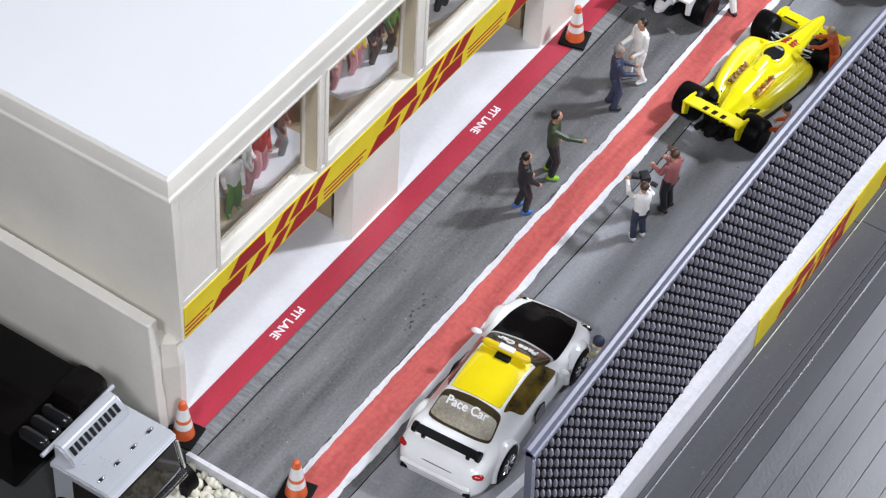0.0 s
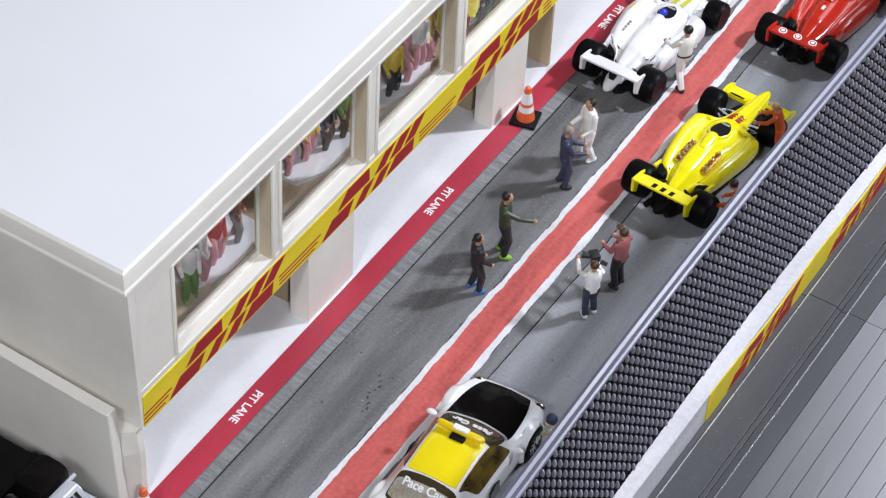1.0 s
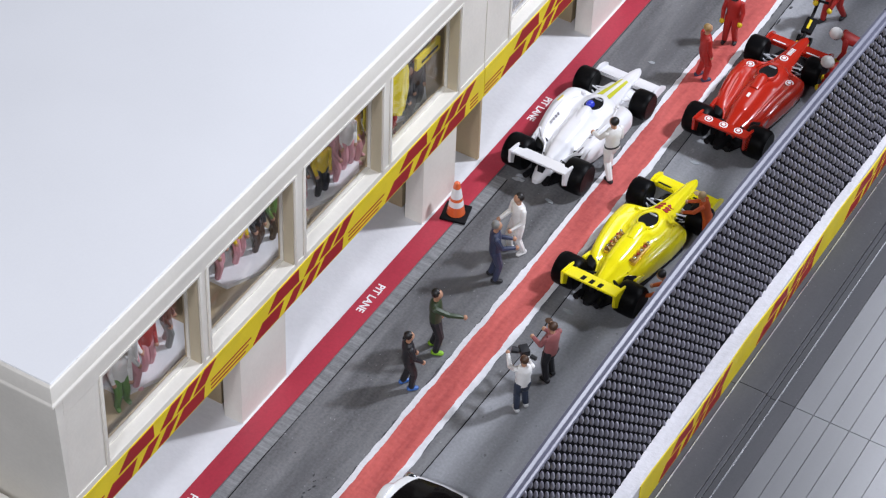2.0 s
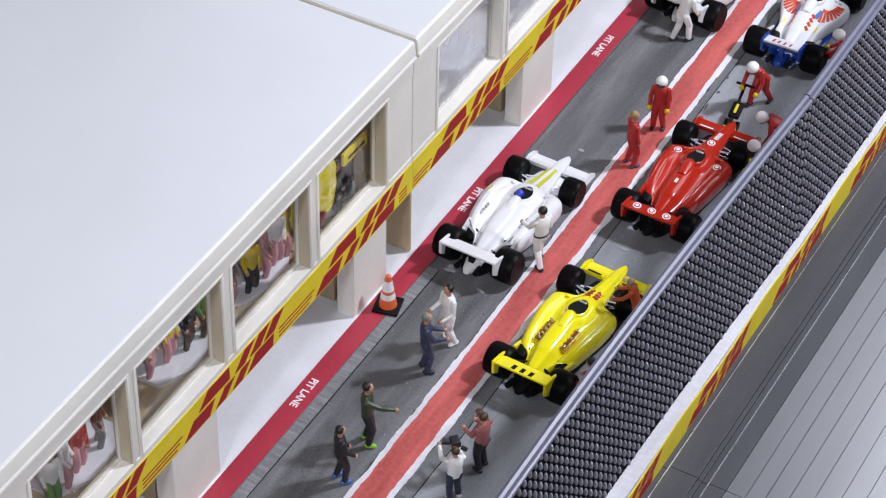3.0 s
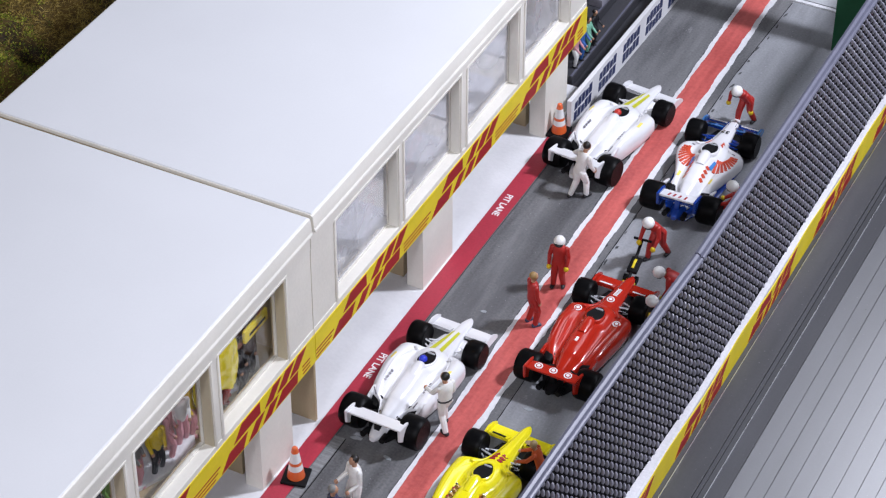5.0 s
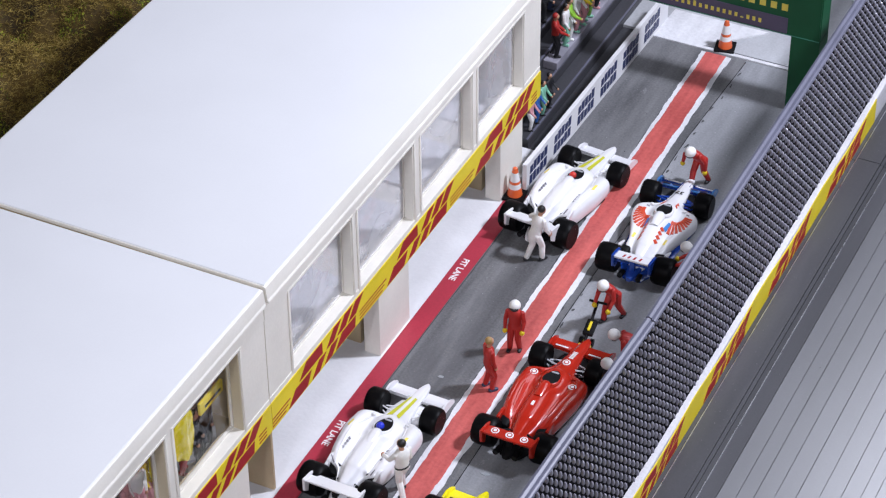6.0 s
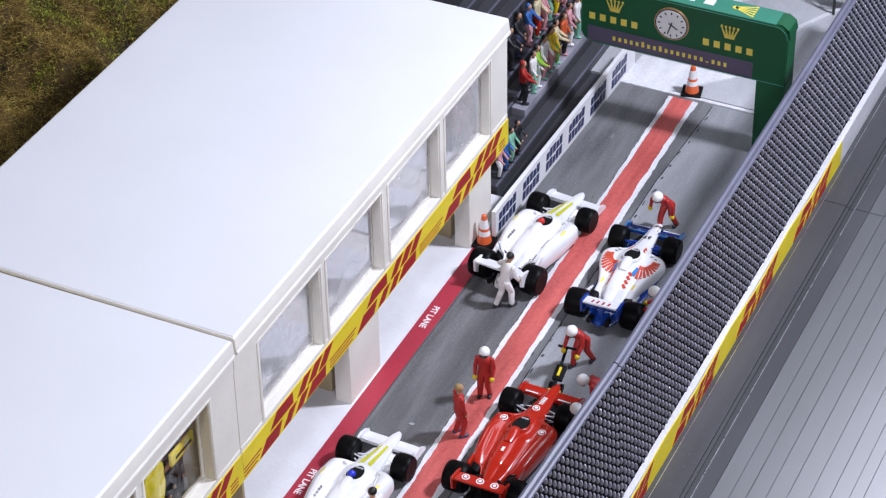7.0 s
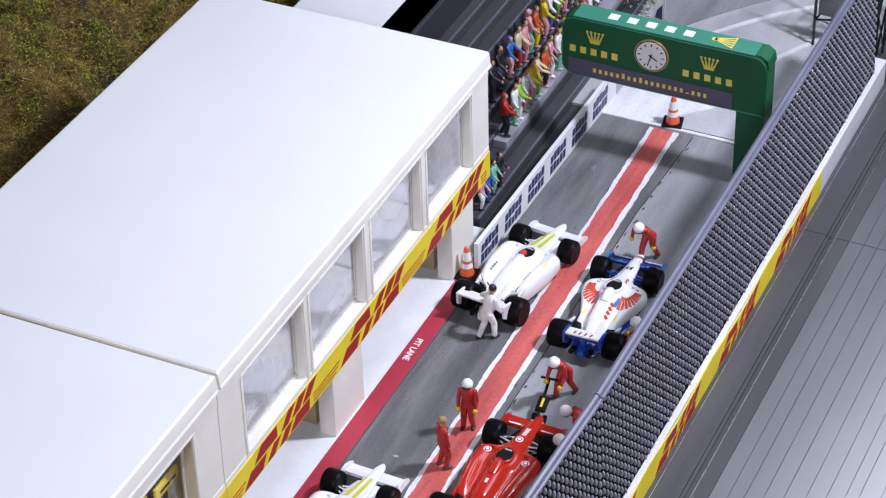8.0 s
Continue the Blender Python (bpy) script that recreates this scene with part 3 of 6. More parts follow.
wall = thing("barrier_wall", "white low barrier wall with printed banners", "barrier wall", kind="structure")
bm = bmesh.new()
ys = steps(-0.30, 0.69, 60)
rings(bm, [[(0.1235, y, -0.005), (0.1366, y, -0.005), (0.1366, y, 0.0122), (0.1358, y, 0.0130), (0.1243, y, 0.0130), (0.1235, y, 0.0122)] for y in ys])
bmesh.ops.recalc_face_normals(bm, faces=bm.faces)
part("wall_body", bm, M["barrier_white"], wall, smooth=False)
# the banner is a paper strip whose upper edge dips between its plain yellow parts
dip = lambda y: 1 - 0.17 * (0.5 - 0.5 * math.cos(2 * math.pi * (y - 0.0850) / 0.0815))
bm = bmesh.new()
rings(bm, [[(0.1366, y, -0.002), (0.1371, y, -0.002), (0.1370, y, -0.002 + 0.0146 * dip(y)), (0.1366, y, -0.002 + 0.0146 * dip(y))] for y in steps(0.0785, 0.5760, 120)])
bmesh.ops.recalc_face_normals(bm, faces=bm.faces)
banner = part("printed_banner", bm, M["yellow_print"], wall, "yellow printed banner with red slanted shapes", smooth=False)
place = lambda u, v, w: (0.1368 + w, u, -0.002 + (v + 0.002) * dip(u))
for k in range(6):
    emblem(banner, 0.0935 + 0.0815 * k, -0.001, 0.056, 0.0132, place, 0.00028, 0.00015)

for y0, y1, label in ((-0.0700, 0.2846, "grey knobbly plastic safety fence panel, slightly bowed"), (0.2854, 0.6760, "grey knobbly plastic safety fence panel with a lavender rail")):
    f = thing("fence_panel", label, "fence", "safety fence panels")
    z0, z1 = 0.0126, 0.0850
    # slanted upright fins, each with a column of flat knobs; light passes between them
    # the fins are added: near-black to put shade into the gaps between knobs
    lengthwise, outward = Vector((0.58, 0.81, 0)), Vector((0.81, -0.58, 0))
    fins, fin_faces, verts, faces = [], [], [], []
    py, pz = 0.00395, 0.00475
    n, k = int((y1 - y0 - 0.0024) / py), int((z1 - z0) / pz) + 1
    py = (y1 - y0 - 0.0030) / n
    slope = 0.0034 / (z1 - z0)
    for i in range(n + 1):
        cy = y0 + 0.0016 + i * py
        c = Vector((fence_x(cy), cy, 0))
        base = len(fins)
        # thicker fins past y 0.43, added to cast more shade on the far lane
        thick = 0.0001 if cy < 0.43 else 0.0007
        for p, q in ((-0.0013, -thick), (0.0013, -thick), (0.0013, 0.0001), (-0.0013, 0.0001)):
            for z in (z0, z1):
                v = c + lengthwise * p + outward * q
                fins.append((v.x + slope * (z1 - z), v.y, z))
        fin_faces += [(base + 2 * q, base + (2 * q + 2) % 8, base + (2 * q + 3) % 8, base + 2 * q + 1) for q in range(4)]
        for j in range(-1, k):
            cz = z0 + 0.0010 + j * pz + (i * 0.00072) % pz
            if cz < z0 + 0.0001 or cz > z1 - 0.0022:
                continue
            base = len(verts)
            dome = ((1.0, 0.0), (0.93, 0.00055), (0.70, 0.00105), (0.36, 0.00138))
            for r, d in dome:
                for t in range(8):
                    a = 2 * math.pi * t / 8
                    v = c + lengthwise * (0.00074 * r * math.cos(a)) + outward * (0.0001 + d)
                    verts.append((v.x + slope * (z1 - cz), v.y, cz + 0.00205 * r * math.sin(a) + 0.35 * d))
            v = c + outward * 0.00158
            verts.append((v.x + slope * (z1 - cz), v.y, cz + 0.0006))
            for ring in range(len(dome) - 1):
                for t in range(8):
                    p, q = base + ring * 8 + t, base + ring * 8 + (t + 1) % 8
                    faces.append((p, q, q + 8, p + 8))
            last = base + 8 * (len(dome) - 1)
            faces += [(last + t, last + (t + 1) % 8, last + 8) for t in range(8)]
    for nm, vs, fs, mat, text in (("shade_fin", fins, fin_faces, M["mesh_gap_shade"], "near-black slanted fins added to shade the gaps between the knobs"), ("knob_field", verts, faces, M["mesh_knob"], "rows of small grey knobs")):
        me = bpy.data.meshes.new(nm)
        me.from_pydata(vs, [], fs)
        me.materials.append(mat)
        me.polygons.foreach_set("use_smooth", [nm == "knob_field"] * len(me.polygons))
        ob = new(nm, me)
        ob.parent = f
        tagged(ob, text, kind="stuff")
    # low strip along the fence foot, in the gaps' near-black
    bm = bmesh.new()
    rings(bm, [[(fence_x(y) + 0.0024, y, z0 - 0.0002), (fence_x(y) + 0.0042, y, z0 - 0.0002), (fence_x(y) + 0.0040, y, z0 + 0.0005), (fence_x(y) + 0.0024, y, z0 + 0.0005)] for y in steps(y0, y1, 40)])
    bmesh.ops.recalc_face_normals(bm, faces=bm.faces)
    part("bottom_rail", bm, M["mesh_gap_shade"], f)
    for dx, z, r in ((-0.0008, z1 + 0.0005, 0.0016), (0.0013, z1 - 0.0002, 0.0010)):
        bm = bmesh.new()
        rings(bm, [[(fence_x(y) + dx + r * math.cos(a), y, z + r * math.sin(a)) for a in [2 * math.pi * s / 8 for s in range(8)]] for y in steps(y0, y1, 40)])
        part("top_rail", bm, M["rail"], f, "pale lavender-grey rail")
    if y0 > 0:
        continue
    bm = bmesh.new()
    rings(bm, [[(fence_x(y0) + d + p, y0 + q, z) for p, q in ((-.0012, 0), (.0012, 0), (.0012, .0022), (-.0012, .0022))] for d, z in ((0.0034, z0), (0.0, z1 + 0.001))])
    bmesh.ops.recalc_face_normals(bm, faces=bm.faces)
    part("end_post", bm, M["rail"], f)

# ---- open-wheel racing cars ----


def shell(bm, secs, mi=0, n=16, p=0.75):
    """Skin over cross-sections along y: (y, half width, bottom z, top z, x shift)."""
    loops = []
    for s in secs:
        y, w, z0, z1 = s[:4]
        dx = s[4] if len(s) > 4 else 0
        ring = []
        for i in range(n):
            a = 2 * math.pi * (i + 0.5) / n
            c, t = math.cos(a), math.sin(a)
            c = math.copysign(abs(c) ** p, c)
            t = math.copysign(abs(t) ** p, t)
            ring.append((dx + w * c, y, (z0 + z1) / 2 + (z1 - z0) / 2 * t))
        loops.append(ring)
    rings(bm, loops, mi)
    bmesh.ops.recalc_face_normals(bm, faces=bm.faces)
    return bm


def spin(bm, profile, axis_x, y, z, seg=24, mi=0):
    """Turns a profile (x, radius) about an axle that lies along x."""
    loops = [[(axis_x + px, y + r * math.cos(a), z + r * math.sin(a)) for a in [2 * math.pi * i / seg for i in range(seg)]] for px, r in profile]
    rings(bm, loops, mi)
    bmesh.ops.recalc_face_normals(bm, faces=bm.faces)
    return bm


def wheel(parent, x, y, r, w, side, rim_mat, spokes=0):
    o = w / 2
    bm = bmesh.new()
    spin(bm, [(-o, r * .62), (-o, r * .86), (-o * .82, r * .97), (-o * .5, r), (o * .5, r), (o * .82, r * .97), (o, r * .86), (o, r * .62)], x, y, r)
    t = part("wheel", bm, M["tyre"], parent, "black rubber tyre")
    bm = bmesh.new()
    spin(bm, [(-o * .9, r * .60), (-o * .88, r * .64), (o * .88, r * .64), (o * .96, r * .60), (o * .80, r * .52), (o * .55, r * .2), (o * .75, r * .12)] if side > 0 else
         [(o * .9, r * .60), (o * .88, r * .64), (-o * .88, r * .64), (-o * .96, r * .60), (-o * .80, r * .52), (-o * .55, r * .2), (-o * .75, r * .12)], x, y, r, 20)
    k = part("rim", bm, rim_mat, t)
    if spokes:
        bm = bmesh.new()
        for i in range(spokes):
            a = 2 * math.pi * i / spokes
            tube(bm, (x + side * o * .84, y + r * .12 * math.cos(a), r + r * .12 * math.sin(a)), (x + side * o * .92, y + r * .58 * math.cos(a), r + r * .58 * math.sin(a)), r * .075, r * .06, 6)
        part("spoke_set", bm, M["chrome"], t)
    return t


# body sections: y, half width, floor z, shoulder z, crown over the pod, valley x, valley z, spine half width, spine z
BODY = [(-.0040, .0026, .0045, .0068, .0002, .0019, .0072, .0014, .0090), (.0030, .0048, .0035, .0074, .0003, .0040, .0078, .0028, .0112), (.0078, .0066, .0028, .0080, .0004, .0052, .0084, .0036, .0126),
        (.0100, .0108, .0023, .0088, .0006, .0060, .0089, .0042, .0134), (.0150, .0126, .0020, .0100, .0009, .0066, .0096, .0045, .0138), (.0220, .0138, .0020, .0107, .0010, .0070, .0101, .0046, .0144),
        (.0290, .0148, .0020, .0108, .0010, .0075, .0103, .0044, .0146), (.0322, .0151, .0020, .0107, .0009, .0078, .0105, .0060, .0128), (.0390, .0152, .0021, .0099, .0008, .0078, .0102, .0062, .0122),
        (.0430, .0146, .0023, .0096, .0006, .0074, .0096, .0058, .0117), (.0456, .0108, .0026, .0087, .0003, .0063, .0088, .0051, .0110), (.0475, .0066, .0028, .0079, .0002, .0052, .0081, .0044, .0103),
        (.0530, .0049, .0030, .0067, .0001, .0040, .0071, .0035, .0089), (.0610, .0037, .0030, .0055, .0001, .0030, .0059, .0027, .0074), (.0690, .0029, .0029, .0046, .0001, .0023, .0049, .0021, .0061),
        (.0750, .0021, .0027, .0038, .0001, .0017, .0041, .0015, .0050), (.0778, .0009, .0027, .0033, .0, .0007, .0035, .0006, .0040)]
# how each car departs from it: plan factor along y, shoulder and crown factors, spine factor
SHAPES = {"fat": ((0, .012, .03, .044, .08), (1, .98, 1.0, 1.0, 1), 1.0, 1.3, 1.0), "plain": ((0, .012, .03, .044, .08), (1, 1.10, 1.10, 1.06, 1), 1.10, 2.2, 1.02),
          "red": ((0, .012, .03, .044, .08), (1, 1.04, 1.03, 1.0, 1), .98, 1.2, .97), "live": ((0, .009, .012, .022, .034, .041, .0445, .0475, .08), (1, .95, .74, .84, 1.02, 1.07, .86, .90, 1), .93, .5, .95)}


def body_rows(style):
    ys_, ks, shoulder, crown, spine = SHAPES[style]
    rows = []
    for y, w, z0, ze, cr, xv, zv, xs, zs in BODY:
        k = float(np.interp(y, ys_, ks))
        f = shoulder if .005 < y < .046 else 1.0
        rows.append((y, w * k, z0, ze * f, cr * crown, min(xv, w * k * .80), zv * (.5 + .5 * f), min(xs, w * k * .62), zs * spine))
    return rows


def half_profile(row):
    y, w, z0, ze, cr, xv, zv, xs, zs = row
    wide = min(1.0, max(0.0, (w - xv) / .004))
    dip = zv - .0004 * wide
    return [(w * .86, z0), (w * .985, z0 + (ze - z0) * .30), (w, z0 + (ze - z0) * .72), (w * .955, ze), (w - (w - xv) * .42, ze + cr), (w - (w - xv) * .78, ze * .5 + dip * .5 + cr * .6), (xv, dip), (xs * 1.02, dip + (zs - dip) * .34), (xs * .78, dip + (zs - dip) * .80), (xs * .42, zs - (zs - dip) * .03), (0, zs)]


def curve_at(rows, u):
    """Catmull-Rom through the rows."""
    i = min(len(rows) - 2, max(0, int(u)))
    t = u - i
    p = [np.array(rows[min(len(rows) - 1, max(0, k))], float) for k in (i - 1, i, i + 1, i + 2)]
    return .5 * (2 * p[1] + (p[2] - p[0]) * t + (2 * p[0] - 5 * p[1] + 4 * p[2] - p[3]) * t * t + (3 * p[1] - p[0] - 3 * p[2] + p[3]) * t ** 3)


def body_top(style, u, v):
    """Height of a car's skin at (u, v)."""
    rows = body_rows(style)
    prof = half_profile(curve_at(rows, float(np.interp(v, [r[0] for r in rows], range(len(rows))))))[2:]
    return float(np.interp(abs(u), [q[0] for q in prof[::-1]], [q[1] for q in prof[::-1]]))


def racing_body(bm, style):
    rows = body_rows(style)
    loops = []
    for k in range(3 * (len(rows) - 1) + 1):
        row = curve_at(rows, k / 3)
        half = half_profile(row)
        side = [curve_at(half, q / 2) for q in range(2 * (len(half) - 1) + 1)]
        loops.append([(x, row[0], z) for x, z in side] + [(-x, row[0], z) for x, z in side[-2::-1]])
    rings(bm, loops)
    bmesh.ops.recalc_face_normals(bm, faces=bm.faces)
    return bm


def across(bm, poly, x0, x1, bevel=.0002):
    """A profile (y, z) drawn out across the car."""
    prism(bm, poly, x0, x1 - x0, lambda u, v, w: (w, u, v))
    bmesh.ops.recalc_face_normals(bm, faces=bm.faces)
    if bevel:
        bmesh.ops.bevel(bm, geom=[e for e in bm.edges if e.calc_face_angle(0) > .9], offset=bevel, segments=2, affect="EDGES")
    return bm


def racing_car(label, x, y, turn, body_mat, wing_mat, low_mat, accent, helmet=None, style=""):
    c = thing("racing_car", label, "racing car", "racing cars in the pit lane", at=pose(x, y, 0, 0, 0, turn))
    big = style == "plain"
    top = lambda u, v: body_top(style, u, v)
    bm = bmesh.new()
    racing_body(bm, style)
    part("body", bm, body_mat, c, angle=55)
    bm = bmesh.new()
    shell(bm, [(-0.006, .0045, .0012, .0024), (0.008, .0115, .0010, .0024), (0.040, .0150, .0010, .0026), (0.0465, .0110, .0012, .0024)], p=.5)
    part("floor_tray", bm, low_mat, c)
    # roll hoop with its air intake behind the driver
    bm = bmesh.new()
    shell(bm, [(.0225, .0024, .0110, .0147), (.0285, .0029, .0105, .0158), (.0312, .0025, .0108, .0159), (.0322, .0018, .0112, .0152)], p=.85)
    part("roll_hoop", bm, body_mat, c, angle=60)
    bm = bmesh.new()
    blob(bm, (0, .0322, .0136), .0014, .0005, .0012)
    part("air_intake", bm, M["black"], c)
    # cockpit: raised coaming, a flat black disc for the well's shade, seat and wheel
    bm = bmesh.new()
    ring = [2 * math.pi * i / 20 for i in range(20)]
    rings(bm, [[(.0037 * k * math.cos(a) * (1 - .22 * math.sin(a)), .0375 + .0056 * k * math.sin(a), .0124 - .0008 * math.sin(a) + h) for a in ring] for k, h in ((1.18, -.0006), (1.10, .0005), (1.0, .0007), (.95, .0002))], cap=False)
    part("coaming", bm, body_mat, c)
    bm = bmesh.new()
    rings(bm, [[(.0037 * k * math.cos(a) * (1 - .22 * math.sin(a)), .0375 + .0056 * k * math.sin(a), .0124 - .0008 * math.sin(a) + h) for a in ring] for k, h in ((1.0, .0004), (.94, .0003), (.4, .0002))])
    well = part("cockpit_shade", bm, M["black"], c, "flat black disc put in for the shade of the cockpit opening")
    bm = bmesh.new()
    tube(bm, (-.0014, .0410, .0126), (.0014, .0410, .0126), .0004, .0004, 6, round_end=True)
    part("steering_wheel", bm, M["silver"], well)
    if helmet is not None:
        bm = bmesh.new()
        blob(bm, (-.0008, .0352, .0136), .0019, .0020, .0018, 12)
        part("driver_helmet", bm, helmet, c)
    # black bay round the front suspension, with bright dampers
    bm = bmesh.new()
    shell(bm, [(0.0472, .0076, .0016, .0050), (0.0555, .0086, .0016, .0046), (0.0640, .0060, .0016, .0040)], p=.5)
    part("front_bay", bm, body_mat if big else M["black"], c)
    for s in (-1, 1):
        for k in range(0 if big else 3):
            bm = bmesh.new()
            box(bm, s * .0062 - .0016, s * .0062 + .0016, .0515 + k * .0022, .0524 + k * .0022, .0048, .0054, .0002)
            part("damper", bm, M["chrome"] if style != "live" else low_mat, c)
    # hollow behind each pod, with a black mass put in for its shade
    for s in (-1, 1):
        bm = bmesh.new()
        shell(bm, [(.0058, .0020, .0050, .0078, s * .0086), (.0082, .0026, .0045, .0088, s * .0086), (.0102, .0028, .0045, top(.0086, .0108) - .0004, s * .0086)], p=.6, n=12)
        part("hollow_shade", bm, M["black"], c)
        bm = bmesh.new()
        across(bm, [(.0052, .0062), (.0110, .0074), (.0150, top(.0124, .015) - .0004), (.0118, top(.0115, .012) + .0016), (.0066, .0104)], s * .0116 - .0007, s * .0116 + .0007, .0003)
        part("pod_fin", bm, body_mat, c)
        bm = bmesh.new()
        shell(bm, [(.0440, .0020, .0036, .0082, s * .0108), (.0466, .0017, .0042, .0076, s * .0104)], p=.6, n=10)
        part("pod_inlet", bm, M["black"], c)
        # moulded swages that run along the pod and beside the spine
        runs = {"plain": (((.0098, .012), (.0122, .036), .0008), ((.0064, .016), (.0078, .034), .0007), ((.0118, .030), (.0078, .0445), .0006)), "fat": (((.0094, .014), (.0120, .038), .0006), ((.0108, .036), (.0072, .045), .0005)),
                "red": (((.0078, .011), (.0110, .036), .0008), ((.0112, .013), (.0132, .034), .0006), ((.0064, .010), (.0076, .030), .0006), ((.0120, .035), (.0078, .0445), .0006)), "live": (((.0072, .013), (.0104, .036), .0004),)}[style]
        for (xa, ya), (xb, yb), r in runs:
            bm = bmesh.new()
            pts = [(xa + (xb - xa) * t, ya + (yb - ya) * t) for t in (0, .25, .5, .75, 1)]
            rings(bm, [[(s * px + r * q * math.cos(a), py, top(px, py) - r * .25 + r * q * math.sin(a)) for a in [2 * math.pi * i / 8 for i in range(8)]] for (px, py), q in zip(pts, (.15, .8, 1, .8, .15))])
            bmesh.ops.recalc_face_normals(bm, faces=bm.faces)
            part("moulded_ridge", bm, body_mat, c)
        bm = bmesh.new()
        blob(bm, (s * .0082, .0428, top(.0082, .0428) + .0009), .0012, .0006, .0007, 8)
        tube(bm, (s * .0070, .0428, top(.0070, .0428)), (s * .0080, .0428, top(.0082, .0428) + .0008), .0002, .0002, 5)
        part("mirror", bm, body_mat, c)
    # rear wing: a cambered plate between shaped end plates
    half, wy = {"plain": (.0122, 0), "live": (.0086, .0016)}.get(style, (.0112, 0))
    bm = bmesh.new()
    across(bm, [(v + wy, z) for v, z in ((-.0094, .0147), (-.0070, .0140), (-.0022, .0128), (-.0016, .0122), (-.0060, .0128), (-.0092, .0136))], -half, half)
    part("rear_wing", bm, wing_mat, c, angle=25)
    bm = bmesh.new()
    across(bm, [(-.0050, .0106), (-.0014, .0098), (-.0014, .0092), (-.0050, .0098)], -half * .92, half * .92, 0)
    part("lower_wing", bm, low_mat if not big else wing_mat, c, smooth=False)
    for s in (-1, 1):
        bm = bmesh.new()
        across(bm, [(v + wy, z) for v, z in ((-.0102, .0156), (-.0100, .0090), (-.0070, .0066), (-.0004, .0066), (.0006, .0098), (-.0006, .0134), (-.0040, .0146))], s * (half + .0004) - .0006, s * (half + .0004) + .0006, .0003)
        part("wing_endplate", bm, wing_mat if style != "live" else low_mat, c)
    bm = bmesh.new()
    box(bm, -.0012, .0012, -.0065, -.0030, .0060, .0128, .0002)
    part("wing_post", bm, low_mat, c)
    bm = bmesh.new()
    shell(bm, [(-.0105, .0012, .0040, .0062), (-.0090, .0022, .0034, .0068), (-.0040, .0036, .0034, .0078), (.002, .0030, .0040, .0075)])
    part("gearbox", bm, low_mat if not big else body_mat, c)
    for s in (-1, 1):
        bm = bmesh.new()
        tube(bm, (s * .0042, -.0060, .0058), (s * .0046, -.0104, .0062), .0012, .0013, 10)
        part("exhaust", bm, M["black"], c)
    # front wing
    bm = bmesh.new()
    across(bm, [(.0655, .0040), (.0690, .0034), (.0742, .0024), (.0742, .0018), (.0690, .0024), (.0655, .0032)], -.0138, .0138)
    part("front_wing", bm, wing_mat if style != "live" else low_mat, c, angle=25)
    for s in (-1, 1):
        bm = bmesh.new()
        across(bm, [(.0640, .0060), (.0640, .0016), (.0750, .0014), (.0750, .0030), (.0720, .0052), (.0680, .0066)], s * .0140 - .0005, s * .0140 + .0005, .0002)
        part("wing_endplate", bm, wing_mat if style != "live" else light_blue, c)
        bm = bmesh.new()
        across(bm, [(.0646, .0060), (.0682, .0046), (.0682, .0041), (.0646, .0054)], s * .0082 - .0046, s * .0082 + .0046, .0001)
        part("wing_flap", bm, accent if style in ("live", "red") else wing_mat, c)
    # wheels
    rim = M["chrome"] if style == "fat" else M["black_gloss"]
    for s in (-1, 1):
        wheel(c, s * .0138, 0.0, .0072 if big else .0068, .0098, s, rim, 10 if style in ("fat", "plain") else 0)
        wheel(c, s * .0136, .0555, .0062, .0080, s, rim, 8 if big else 0)
        for (ya, za, yb, zb) in ((.0520, .0066, .0535, .0070), (.0490, .0040, .0535, .0045), (.0590, .0042, .0565, .0045)):
            bm = bmesh.new()
            tube(bm, (s * .0030, ya, za), (s * .0100, yb, zb), .00042, .00034, 6)
            part("suspension_arm", bm, M["silver"] if style in ("red", "fat") else body_mat if big else low_mat, c)
        for (ya, za, yb, zb) in ((.0050, .0074, .0012, .0078), (.0, .0062, .0, .0068)):
            bm = bmesh.new()
            tube(bm, (s * .0020, ya, za), (s * .0095, yb, zb), .0007, .0007, 8)
            part("drive_shaft", bm, low_mat, c)
    return c


def deck(c, name, mat, poly, z, label="", depth=.00012):
    """A thin printed patch on the upper side of a car, at height z or following z(u, v)."""
    bm = bmesh.new()
    zz = z if callable(z) else (lambda u, v: z)
    prism(bm, poly, 0, depth, lambda u, v, w: (u, v, zz(u, v) + w))
    return part(name, bm, mat, c, label, smooth=False)


def disc(u, v, r, n=14):
    return [(u + r * math.cos(2 * math.pi * i / n), v + r * math.sin(2 * math.pi * i / n)) for i in range(n)]


yellow = paint("racing_yellow", (0.88, 0.77, 0.005))
white = paint("racing_white", (0.76, 0.76, 0.78), 0.3)
red = paint("racing_red", (0.44, 0.020, 0.008))
blue = paint("racing_blue", (0.012, 0.05, 0.30))
light_blue = paint("wing_blue", (0.06, 0.22, 0.55))
orange_red = material("orange_red_print", (0.55, 0.06, 0.02), 0.4)
grey_print = material("grey_print", (0.18, 0.17, 0.20), 0.4)
lime = material("lime_print", (0.55, 0.55, 0.02), 0.4)

def on(style, lift=.0):
    return lambda u, v: body_top(style, u, v) + lift


